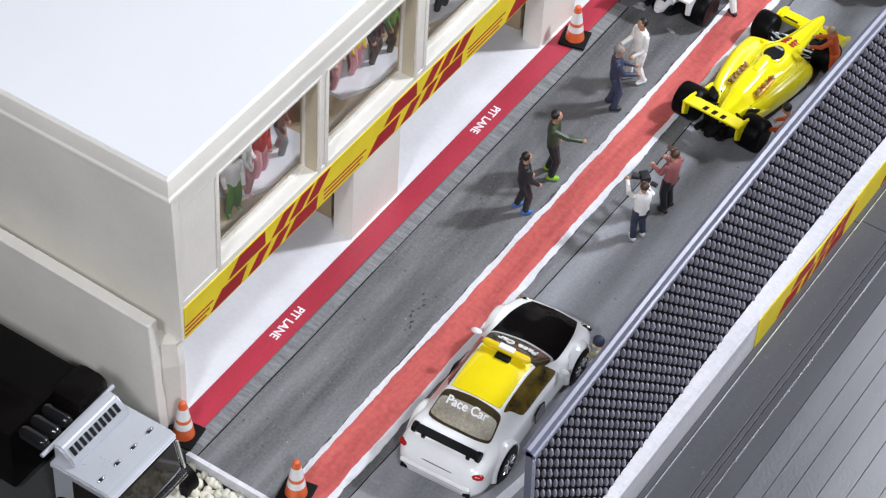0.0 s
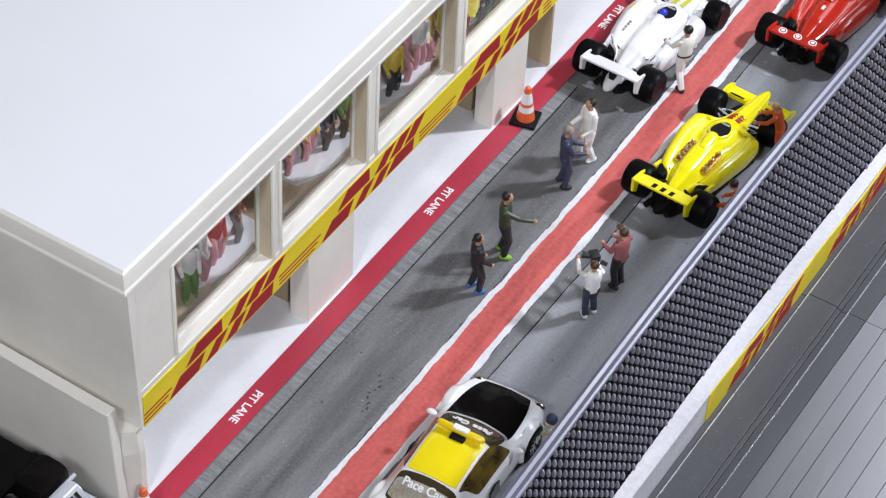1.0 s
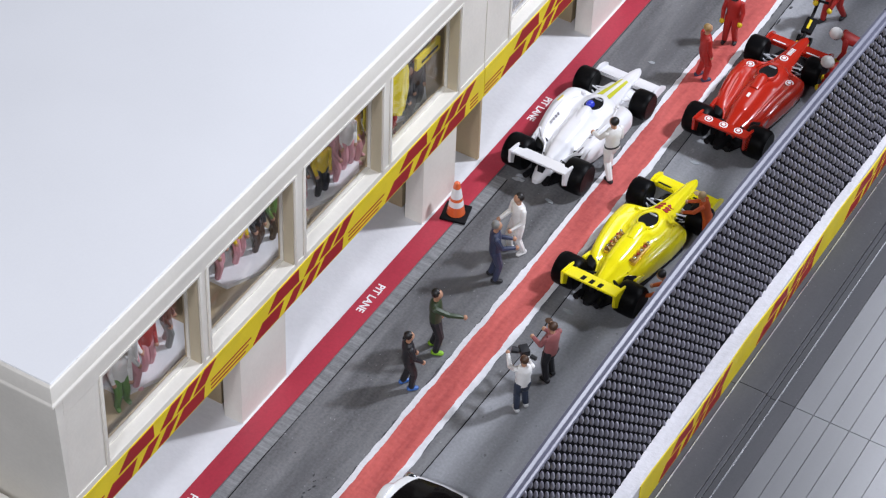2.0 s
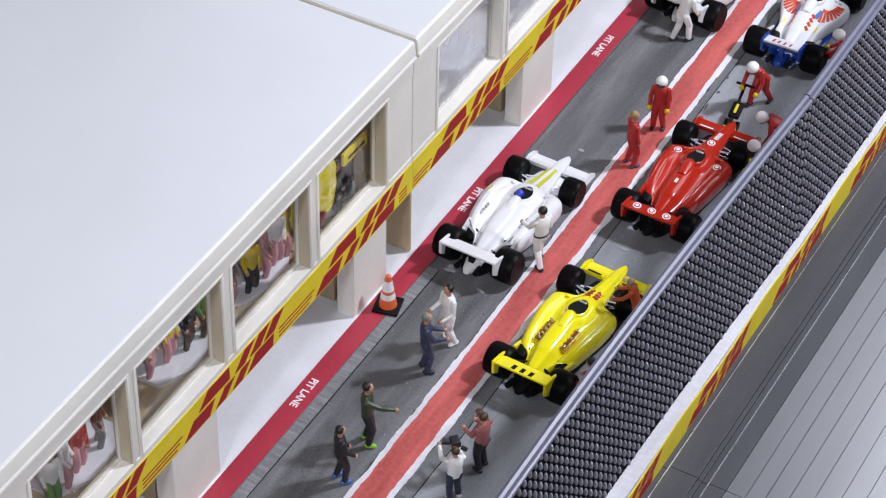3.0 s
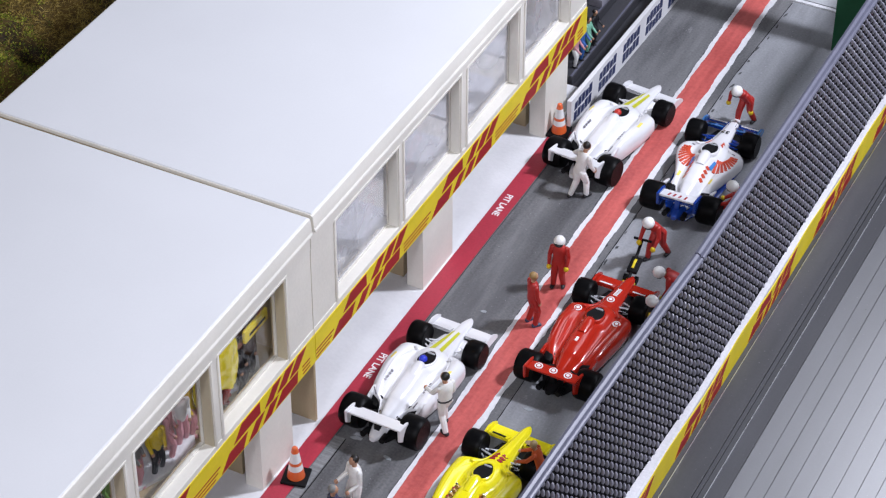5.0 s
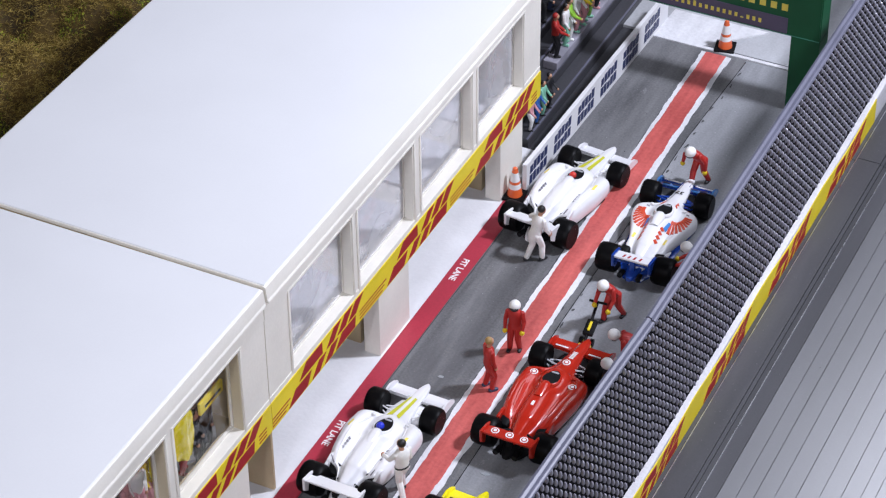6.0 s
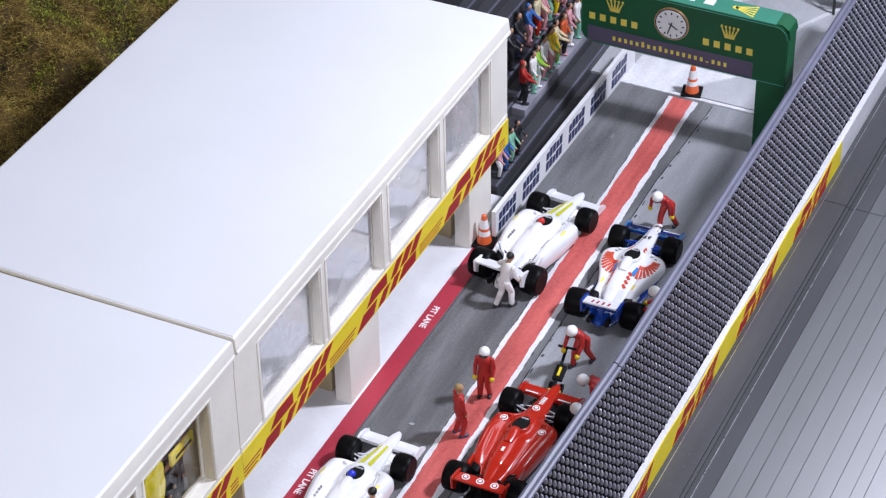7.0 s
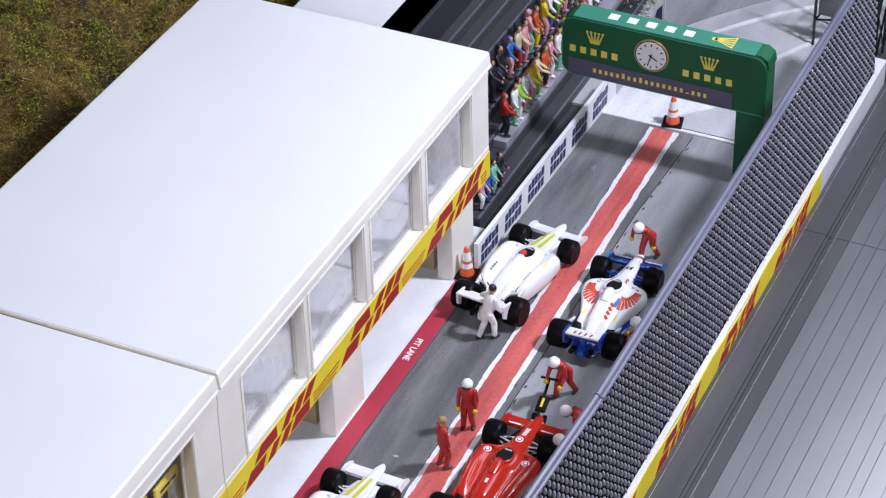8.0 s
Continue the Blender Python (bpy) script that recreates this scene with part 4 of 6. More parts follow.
gold_engine = material("gold_engine", (.62, .42, .16), .25, metal=.9)
c = racing_car("glossy yellow open-wheel model racing car, chrome engine showing", 0.0738, 0.1655, -2.4, yellow, yellow, M["black"], yellow, style="fat")
for s in (-1, 1):
    bm = bmesh.new()
    box(bm, s * .0056 - .0015, s * .0056 + .0015, .0140, .0270, .0092, .0112, .0005)
    for k in range(5):
        tube(bm, (s * .0048, .0152 + k * .0026, .0112), (s * .0060, .0155 + k * .0026, .0122), .0007, .0006, 8)
    bank = part("engine_bank", bm, gold_engine, c, "gold and chrome engine bank")
    for k in range(5):
        bm = bmesh.new()
        blob(bm, (s * .0061, .0156 + k * .0026, .0124), .0007, .0006, .0005, 8)
        part("plug", bm, M["red_print"] if k % 2 else M["chrome"], bank)
    deck(c, "print_bar", M["black"], [(s * .0080 - .0032, .0652), (s * .0080 + .0030, .0650), (s * .0080 + .0030, .0662), (s * .0080 - .0032, .0664)], lambda u, v: .0062 - (v - .0646) * .36)
    for p in (.0478, .0500, .0522):
        deck(c, "print_flash", M["red_print"], [(s * .0004, p), (s * .0026, p - .0008), (s * .0030, p + .0006), (s * .0010, p + .0014)][::s], on("fat", .0001), "", .0002)
for u in (-.0046, -.0008, .0030):
    deck(c, "print_bar", M["black"], [(u, -.0084), (u + .0017, -.0084), (u + .0017, -.0053), (u, -.0053)], lambda u, v: .0141 - (v + .0072) * .25)

c1 = racing_car("plain white open-wheel model racing car with a blue driver's helmet", 0.0228, 0.2155, -1.4, white, white, M["black"], white, paint("helmet_blue", (0.02, 0.04, 0.55)), "plain")
c2 = racing_car("plain white open-wheel model racing car with a red driver's helmet", 0.0225, 0.4150, -5.0, white, white, M["black"], white, paint("helmet_red", (0.55, 0.03, 0.02)), "plain")
for c in (c1, c2):
    for s in (-1, 1):
        deck(c, "lime_flash", lime, [(s * .0010, .0465), (s * .0030, .0450), (s * .0018, .0640), (s * .0008, .0640)][::s], on("plain", .0001), "", .0002)
        for k in range(4):
            deck(c, "print_mark", grey_print, [(s * .0092 - .0003, .0170 + k * .0019), (s * .0092 + .0005, .0166 + k * .0019), (s * .0092 + .0007, .0176 + k * .0019), (s * .0092 - .0001, .0180 + k * .0019)], on("plain", .0008), "", .0002)
        deck(c, "print_mark", M["gold"], [(s * .0128, .0290), (s * .0138, .0300), (s * .0136, .0345), (s * .0126, .0335)][::s], on("plain", .0002), "", .0002)
        bm = bmesh.new()
        tube(bm, (s * .0088, .0090, body_top("plain", .0088, .011)), (s * .0104, .0100, body_top("plain", .0088, .011) + .0030), .0003, .0002, 6)
        part("aerial", bm, grey_print, c)

c = racing_car("glossy red open-wheel model racing car with white ring marks", 0.0755, 0.2745, -0.6, red, red, M["black"], red, style="red")
for u, v, z in ((-.0098, .0400, body_top("red", .0098, .040) + .0001), (.0098, .0375, body_top("red", .0098, .0375) + .0001), (0, .0530, .0090), (-.0068, -.0056, .01385), (0, -.0056, .01385), (.0068, -.0056, .01385)):
    r = .0018
    deck(c, "ring_mark", M["text_white"], disc(u, v, r), z, "white ring mark", .0003)
    deck(c, "ring_mark", red, disc(u, v, r * .72), z + .0003, "", .00008)
    deck(c, "ring_mark", M["text_white"], disc(u, v, r * .45), z + .00038, "", .00008)
for s in (-1, 1):
    deck(c, "print_bar", M["text_white"], [(s * .0080 - .0030, .0653), (s * .0080 + .0030, .0653), (s * .0080 + .0030, .0664), (s * .0080 - .0030, .0664)], lambda u, v: .0062 - (v - .0646) * .36)
for k in range(6):
    deck(c, "print_bar", M["text_white"], [(-.0010, .0575 + k * .0011), (.0010, .0575 + k * .0011), (.0010, .0581 + k * .0011), (-.0010, .0581 + k * .0011)], on("red", .0001), "", .0002)
deck(c, "print_bar", M["text_white"], [(-.0006, .0165), (.0006, .0165), (.0006, .0190), (-.0006, .0190)], on("red", .0001), "", .0002)

c = racing_car("white and blue open-wheel model racing car with red sunburst fans", 0.0761, 0.4078, 1.8, white, white, blue, light_blue, style="live")
for s in (-1, 1):
    # a fan of rays that opens outwards and back over the pod, on a curved root
    ctr = (s * .0052, .0385)

    def fan_piece(name, a0, a1, q0, q1, n=6):
        bm = bmesh.new()
        loops = []
        for i in range(n + 1):
            q = q0 + (q1 - q0) * i / n
            ends = [(ctr[0] + s * q * math.sin(a), ctr[1] - q * math.cos(a) * 1.35) for a in (a0, a1)]
            loops.append([(u, v, body_top("live", u, v) + z) for (u, v), z in ((ends[0], -.0003), (ends[1], -.0003), (ends[1], .0003), (ends[0], .0003))])
        rings(bm, loops)
        bmesh.ops.recalc_face_normals(bm, faces=bm.faces)
        part(name, bm, orange_red, c, smooth=False)

    for k in range(9):
        a0 = math.radians(4 + k * 10)
        fan_piece("sunburst_ray", a0, a0 + math.radians(7), .0056, (.0112, .0118, .0116, .0110, .0104, .0098, .0092, .0088, .0084)[k])
    for k in range(9):
        fan_piece("sunburst_core", math.radians(4 + k * 10), math.radians(14 + k * 10), .0046, .0060, 2)
    deck(c, "yellow_mark", M["gold"], [(s * .0078 - .0007, .0150), (s * .0078 + .0005, .0150), (s * .0078 + .0007, .0186), (s * .0078 - .0005, .0186)], on("live", .0002))
    deck(c, "dark_mark", grey_print, [(s * .0100 - .0004, .0410), (s * .0100 + .0012, .0404), (s * .0100 + .0012, .0412), (s * .0100 - .0004, .0418)], on("live", .0002))
    for k in range(4):
        deck(c, "print_mark", orange_red, [(s * .0040 - .0008, .0130 + k * .0030), (s * .0040 + .0002, .0126 + k * .0030), (s * .0040 + .0010, .0144 + k * .0030), (s * .0040 - .0002, .0148 + k * .0030)], on("live", .0003), "", .0003)
    deck(c, "blue_stripe", light_blue, [(s * .0042, .0240), (s * .0056, .0236), (s * .0060, .0300), (s * .0048, .0300)][::s], on("live", .0002), "", .0003)
    deck(c, "red_flash", orange_red, [(s * .0030, .0440), (s * .0044, .0420), (s * .0040, .0470), (s * .0028, .0490)][::s], on("live", .0002), "", .0002)
    deck(c, "wing_panel", white, [(s * .0080 - .0046, .0722), (s * .0080 + .0044, .0722), (s * .0080 + .0044, .0730), (s * .0080 - .0046, .0730)], .0030)
for a in (-.0050, -.0025, .0002, .0030):
    deck(c, "print_bar", M["red_print"], [(a, -.0064), (a + .0009, -.0064), (a + .0012, -.0034), (a + .0003, -.0034)], lambda u, v: .0141 - (v + .0056) * .25)
for s in (-1, 1):
    for p in (.0046, .0094):
        deck(c, "wing_panel", M["navy_print"], [(s * p - .0019, .0662), (s * p + .0019, .0662), (s * p + .0019, .0680), (s * p - .0019, .0680)][::s], lambda u, v: .0062 - (v - .0646) * .36)
deck(c, "nose_tip", blue, [(-.0020, .0680), (.0020, .0680), (.0012, .0765), (-.0012, .0765)], on("live", .0001), "", .0002)
lettering("37", .0040, M["black_gloss"], "race_number", c, Matrix.Translation((0, .0590, .0078)) @ Matrix.Rotation(radians(-12), 4, "X") @ Matrix.Rotation(math.pi, 4, "Z"))

# ---- pace car ----
body = paint("pace_white", (0.87, 0.87, 0.87), 0.25)
pc = thing("pace_car", "white model coupe with yellow roof, light bar and black wing", "car", at=pose(0.0812, -0.0368, 0, 0, 0, 3.2))
pc.scale = (1.05, 1.055, 1.06)
# sections: y, half width, sill z, belt z, top z, half width of the top
SECTIONS = [(-.0032, .0104, .0040, .0086, .0090, .0080), (-.0020, .0132, .0030, .0112, .0118, .0098), (.0010, .0150, .0023, .0132, .0144, .0112), (.0060, .0156, .0020, .0136, .0150, .0114), (.0105, .0159, .0020, .0139, .0160, .0110), (.0200, .0156, .0020, .0138, .0210, .0099), (.0300, .0153, .0020, .0137, .0226, .0097), (.0410, .0152, .0020, .0135, .0219, .0098), (.0475, .0153, .0020, .0133, .0182, .0107), (.0535, .0155, .0020, .0132, .0147, .0116), (.0640, .0157, .0020, .0126, .0133, .0116), (.0700, .0151, .0021, .0114, .0121, .0110), (.0748, .0130, .0025, .0098, .0103, .0098), (.0772, .0095, .0036, .0076, .0080, .0076)]


def section_row(y):
    ys_ = [r[0] for r in SECTIONS]
    return curve_at(SECTIONS, float(np.interp(y, ys_, range(len(ys_)))))


def skin_point(y, tau):
    """tau 0..16 round the open section from one sill over the roof to the other; 8 is the middle."""
    _, w, z0, zb, zt, wt = section_row(y)
    h = [(w * .88, z0), (w * .985, z0 + .0022), (w, (z0 + zb) / 2 + .0006), (w * .975, zb - .0016), (w * .905, zb), (wt + (w * .9 - wt) * .30, zb + (zt - zb) * .66), (wt * .92, zt - (zt - zb) * .09), (wt * .5, zt), (0, zt + .0003)]
    full = h + [(-x, z) for x, z in h[-2::-1]]
    x, z = curve_at(full, tau)
    return Vector((x, y, z))


bm = bmesh.new()
cols = [i / 3 for i in range(49)]
rows_y = steps(-.0032, .0772, 80)
grid = [[bm.verts.new(skin_point(y, t)) for t in cols] for y in rows_y]
for a, b in zip(grid, grid[1:]):
    for j in range(len(cols) - 1):
        bm.faces.new((a[j], a[j + 1], b[j + 1], b[j]))
    bm.faces.new((a[-1], a[0], b[0], b[-1]))
bm.faces.new(grid[0][::-1])
bm.faces.new(grid[-1])
bmesh.ops.recalc_face_normals(bm, faces=bm.faces)
part("body", bm, body, pc, angle=60)


def skin_patch(name, mat, y_of, t0, t1, lift, label="", round_=.45, taper=0.0):
    """A pane or panel with rounded corners on the body; y_of(tau) gives its two ends."""
    bm = bmesh.new()
    n, k = 12, 16
    g = []
    for i in range(n + 1):
        row = []
        for j in range(k + 1):
            u, v = 2 * i / n - 1, 2 * j / k - 1
            u, v = u * math.sqrt(1 - round_ * v ** 6 / 2), v * math.sqrt(1 - round_ * u ** 6 / 2)
            t = t0 + (t1 - t0) * (v * (1 - taper * (u + 1) / 2) + 1) / 2
            ya, yb = y_of(t)
            y = ya + (yb - ya) * (u + 1) / 2
            p = skin_point(y, t)
            nrm = (skin_point(y + .0004, t) - skin_point(y - .0004, t)).cross(skin_point(y, t + .05) - skin_point(y, t - .05)).normalized()
            if nrm.z < 0:
                nrm = -nrm
            row.append(p + nrm * lift)
        g.append(row)
    lo = [[bm.verts.new(p - Vector((0, 0, lift * 2))) for p in r] for r in g]
    hi = [[bm.verts.new(p) for p in r] for r in g]
    for a, b in zip(hi, hi[1:]):
        for j in range(k):
            bm.faces.new((a[j], a[j + 1], b[j + 1], b[j]))
    rim = [(0, j) for j in range(k)] + [(i, k) for i in range(n)] + [(n, j) for j in range(k, 0, -1)] + [(i, 0) for i in range(n, 0, -1)]
    for (i, j), (p, q) in zip(rim, rim[1:] + rim[:1]):
        bm.faces.new((hi[i][j], hi[p][q], lo[p][q], lo[i][j]))
    bmesh.ops.recalc_face_normals(bm, faces=bm.faces)
    return part(name, bm, mat, pc, label)


arc = lambda t: ((t - 8) / 2.4) ** 2
# pale tone puts a white reflection into the brownish glass colour
clear = material("rear_glass_glare", (0.42, 0.40, 0.34), 0.08, vary=.4, size=.030, alter=(.16, .12, .07))
skin_patch("rear_window", M["glass_smoke"], lambda t: (.0094 + .0010 * arc(t), .0200 - .0006 * arc(t)), 5.45, 10.55, .0002, "dark seal round the rear window", .35)
skin_patch("rear_window", clear, lambda t: (.0102 + .0010 * arc(t), .0176 - .0004 * arc(t)), 5.72, 10.28, .0004, "smoked rear window, a white reflection put into its pale colour", .35)
skin_patch("roof_panel", paint("roof_yellow", (0.83, 0.66, 0.006)), lambda t: (.0206, .0418 - .0010 * arc(t)), 6.05, 9.95, .0003, "yellow painted roof", .12)
skin_patch("windscreen", M["glass_smoke"], lambda t: (.0424 - .0012 * arc(t), .0528 - .0030 * arc(t)), 5.45, 10.55, .0003, "smoked windscreen with white lettering", .3)
skin_patch("bonnet", M["bonnet_black"], lambda t: (.0540 - .0030 * arc(t), .0742 - .0010 * arc(t)), 5.35, 10.65, .0003, "black glossy bonnet", .10, taper=.34)
skin_patch("cowl", M["silver"], lambda t: (.0528 - .0030 * arc(t), .0538 - .0030 * arc(t)), 5.5, 10.5, .0004, "thin bright cowl line", .1)
tint = material("yellowish_glass", (0.16, 0.105, 0.010), 0.08, vary=.6, size=.007, alter=(.02, .014, .005))
for t0, t1 in ((4.10, 5.75), (11.90, 10.25)):
    skin_patch("side_window", tint, lambda t: (.0200 + .0045 * (abs(t - 8) - 2.3), .0452 + .0034 * (abs(t - 8) - 2.6)), t0, t1, .0003, "side window showing a yellow cabin", .3)
for s in (-1, 1):
    for yy in (.0138, .0612):
        wheel(pc, s * .0154, yy, .0062, .0032, s, M["black_gloss"], 10)
        # dark wheel well and white arch lip
        bm = bmesh.new()
        tube(bm, (s * .0110, yy, .0058), (s * .0159, yy, .0058), .0069, .0069, 24)
        part("wheel_well", bm, M["black"], pc)
        bm = bmesh.new()
        loops = []
        for i in range(17):
            a = math.pi * (i / 16 * 1.16 - .08)
            c_, t_ = math.cos(a), math.sin(a)
            loops.append([(s * x, yy + r * c_, .0058 + r * t_) for x, r in ((.0138, .0086), (.0156, .0081), (.0165, .0074), (.0165, .0068), (.0138, .0068))])
        rings(bm, loops)
        bmesh.ops.recalc_face_normals(bm, faces=bm.faces)
        part("wheel_arch", bm, body, pc)
    bm = bmesh.new()
    blob(bm, (s * .0162, .0500, .0140), .0020, .0012, .0010)
    part("mirror", bm, body, pc)
    bm = bmesh.new()
    blob(bm, (s * .0124, .0004, .0118), .0028, .0018, .0011)
    part("tail_light", bm, paint("tail_red", (0.38, 0.012, 0.012)), pc, "red tail light")
    bm = bmesh.new()
    blob(bm, (s * .0114, .0738, .0098), .0026, .0016, .0012)
    part("headlight", bm, M["chrome"], pc)
    bm = bmesh.new()
    box(bm, s * .0080 - .0006, s * .0080 + .0006, .0022, .0042, .0128, .0168)
    part("wing_stay", bm, M["black"], pc)
    bm = bmesh.new()
    prism(bm, [(.0330, .0055), (.0390, .0055), (.0382, .0112), (.0352, .0122), (.0322, .0102)], .0155, .0005, lambda u, v, w: (s * w, u, v))
    part("door_badge", bm, M["black_gloss"], pc, "dark badge on the door")
    bm = bmesh.new()
    box(bm, s * .0112 - .0012, s * .0112 + .0012, -.0034, -.0022, .0040, .0052, .0003)
    part("exhaust", bm, M["black"], pc)
bm = bmesh.new()
for a, b in zip(steps(-.0108, .0108, 12), steps(-.0108, .0108, 12)[1:]):
    tube(bm, (a, -.0024 + 9 * a * a, .0108 + .0004 * math.cos(a * 200)), (b, -.0024 + 9 * b * b, .0108 + .0004 * math.cos(b * 200)), .00022, .00022, 6)
part("boot_seam", bm, grey_print, pc)
bm = bmesh.new()
tube(bm, (-.0118, -.0030, .0076), (.0118, -.0030, .0076), .0009, .0009, 8, round_end=True)
part("bumper_lip", bm, body, pc)
bm = bmesh.new()
across(bm, [(.0012, .0176), (.0024, .0166), (.0050, .0168), (.0050, .0174), (.0026, .0175)], -.0112, .0112, .0002)
wing = part("rear_wing", bm, M["black"], pc, "black rear wing")
for s in (-1, 1):
    bm = bmesh.new()
    tube(bm, (s * .0108, .0033, .0171), (s * .0120, .0033, .0171), .0018, .0018, 10)
    part("wing_end", bm, M["black"], wing)
bm = bmesh.new()
tube(bm, (-.0074, .0398, .0243), (.0074, .0398, .0243), .0013, .0013, 12, round_end=True)
bar = part("light_bar", bm, paint("bar_yellow", (0.82, 0.60, 0.01)), pc, "yellow roof light bar")
bm = bmesh.new()
box(bm, -.0028, .0028, .0388, .0410, .0249, .0258, .0004)
part("lamp_lens", bm, M["text_white"], bar)
bm = bmesh.new()
box(bm, -.0026, .0026, .0362, .0386, .0222, .0240, .0004)
part("bar_box", bm, M["black"], bar)
lettering("Pace Car", .0041, M["text_white"], "lettering", pc, Matrix.Translation((-.0002, .0160, .0200)) @ Matrix.Rotation(radians(28), 4, "X"), .98, depth=.0002)
lettering("Pace Car", .0040, M["text_white"], "lettering", pc, Matrix.Translation((0, .0480, .0190)) @ Matrix.Rotation(radians(-31), 4, "X") @ Matrix.Rotation(math.pi, 4, "Z"), 0.98, depth=.0002)

# ---- painted figurines, one plain mesh each ----
COL = {}


def colour(name, rgb, rough=.5):
    if name not in COL:
        COL[name] = material("figure_" + name, rgb, rough, vary=.12, size=.004)
    return COL[name]


for n, rgb in dict(white=(.82, .81, .79), black=(.015, .015, .018), navy=(.035, .045, .09), green=(.035, .055, .025), red=(.40, .02, .015), orange=(.48, .09, .02), yellow=(.72, .52, .01), denim=(.03, .04, .07), plaid=(.30, .10, .10), tan=(.42, .30, .16),
                   pink=(.62, .30, .33), grey=(.22, .22, .21), brown=(.07, .035, .018), blond=(.35, .22, .08), lime=(.25, .50, .03), mint=(.22, .50, .36), blue=(.04, .13, .40), cream=(.60, .52, .33), orangered=(.55, .09, .02), shoe=(.7, .7, .7), hairblack=(.012, .010, .010), leaf=(.12, .26, .05)).items():
    colour(n, rgb)


def figurine(label, x, y, turn, top, legs, hair="hairblack", shoes="black", h=.030, z=0.0, lean=0, arms=((20, 8), (20, 8)), stride=.10, bend=24, crouch=0, gloves=None, helmet=None, prop="", group=""):
    """arms: for each side (forward swing, outward spread) in degrees; lean: forward bend of the trunk in degrees."""
    bm = bmesh.new()
    idx = {}
    mats = []

    def mi(name):
        if name not in idx:
            idx[name] = len(mats)
            mats.append(M["skin"] if name == "skin" else COL[name])
        return idx[name]

    hip = Vector((0, 0, .50 - .22 * crouch))
    R = Matrix.Rotation(radians(-lean), 3, "X")
    at = lambda v: hip + R @ Vector(v)
    for s in (-1, 1):
        foot = Vector((s * .070, s * stride, .03))
        knee = (hip + foot) / 2 + Vector((s * .02, .05 + .22 * crouch, .02))
        tube(bm, hip + Vector((s * .050, 0, .01)), knee, .066, .050, 8, mi(legs), True)
        tube(bm, knee, foot + Vector((0, 0, .03)), .050, .040, 8, mi(legs), True)
        tube(bm, foot + Vector((0, -.025, .0)), foot + Vector((s * .01, .065, -.004)), .036, .030, 8, mi(shoes), True)
        fwd, out = arms[0 if s < 0 else 1]
        sh = at((s * .106, 0, .295))
        d = R @ Vector((s * math.sin(radians(out)), math.sin(radians(fwd)) * math.cos(radians(out)), -math.cos(radians(fwd)) * math.cos(radians(out))))
        el = sh + d * .17
        up = radians(fwd + bend)
        d2 = (R @ Vector((s * (math.sin(radians(out)) * .5 - .16), math.sin(up), -math.cos(up)))).normalized()
        ha = el + d2 * .16
        tube(bm, sh, el, .041, .034, 7, mi(top), True)
        tube(bm, el, ha, .034, .026, 7, mi(top), True)
        g_ = 1.35 if gloves else 1.0
        blob(bm, ha + d2 * .030, .030 * g_, .030 * g_, .036 * g_, 7, mi(gloves or "skin"))
    # trunk
    loops = []
    for zz, w, d in ((-.03, .085, .066), (.04, .105, .074), (.12, .095, .070), (.22, .112, .078), (.30, .114, .072), (.345, .06, .050)):
        loops.append([at((w * math.cos(a), d * math.sin(a), zz)) for a in [2 * math.pi * i / 12 for i in range(12)]])
    rings(bm, loops, mi(top))
    head = at((0, .015, .44))
    tube(bm, at((0, 0, .33)), at((0, .01, .40)), .035, .035, 7, mi("skin"))
    if helmet:
        blob(bm, head, .088, .095, .092, 12, mi(helmet))
        blob(bm, head + R @ Vector((0, .048, -.026)), .070, .062, .046, 10, mi("black"))
    else:
        blob(bm, head, .055, .062, .072, 10, mi("skin"))
        blob(bm, head + R @ Vector((0, -.018, .022)), .060, .060, .064, 10, mi(hair))
    if prop == "camera":
        box(bm, -.02, .10, .07, .22, .92, 1.02, .012, mi("black"))
        tube(bm, (.085, .02, .98), (.14, -.04, .97), .034, .030, 8, mi("black"))
        tube(bm, (-.02, .16, .97), (-.11, .20, .98), .040, .050, 10, mi("black"))
    if prop == "belt":
        tube(bm, at((0, 0, .035)), at((0, 0, .060)), .110, .108, 12, mi("black"), flat=.72)
    if prop == "clipboard":
        box(bm, -.09, .05, .17, .19, .62, .80, .004, mi("white"))
    if prop == "cap":
        blob(bm, head + R @ Vector((0, .06, .05)), .05, .06, .012, 8, mi(hair))
    bmesh.ops.scale(bm, vec=(h * 1.08, h * 1.05, h / 1.0), verts=bm.verts)
    lowest = min(v.co.z for v in bm.verts)
    bmesh.ops.translate(bm, vec=(0, 0, -lowest), verts=bm.verts)
    bmesh.ops.recalc_face_normals(bm, faces=bm.faces)
    ob = new("figurine", finish(bm, "figurine", mats))
    ob.matrix_basis = pose(x, y, z, 0, 0, turn)
    return tagged(ob, label, "figurine", group or "painted figurines in the pit lane")


# turn: 0 looks along +y (down the lane), 90 looks to the building
figurine("small painted figurine in black top and dark trousers", .0358, .0850, -40, "black", "black", shoes="blue", h=.0285, arms=((10, 5), (14, 4)), stride=.03, bend=30)
figurine("painted figurine in dark green top stretching out one arm", .0345, .1068, -62, "green", "black", shoes="lime", h=.0315, arms=((6, 10), (66, 4)), stride=.02, bend=10)
figurine("painted figurine in navy suit holding a clipboard", .0340, .1522, -55, "navy", "navy", "grey", h=.0300, arms=((22, 2), (26, 2)), stride=.02, bend=60)
figurine("painted figurine in cream white racing overalls", .0340, .1702, 150, "white", "white", shoes="white", h=.0305, arms=((4, 8), (10, 8)), stride=.05, bend=60)
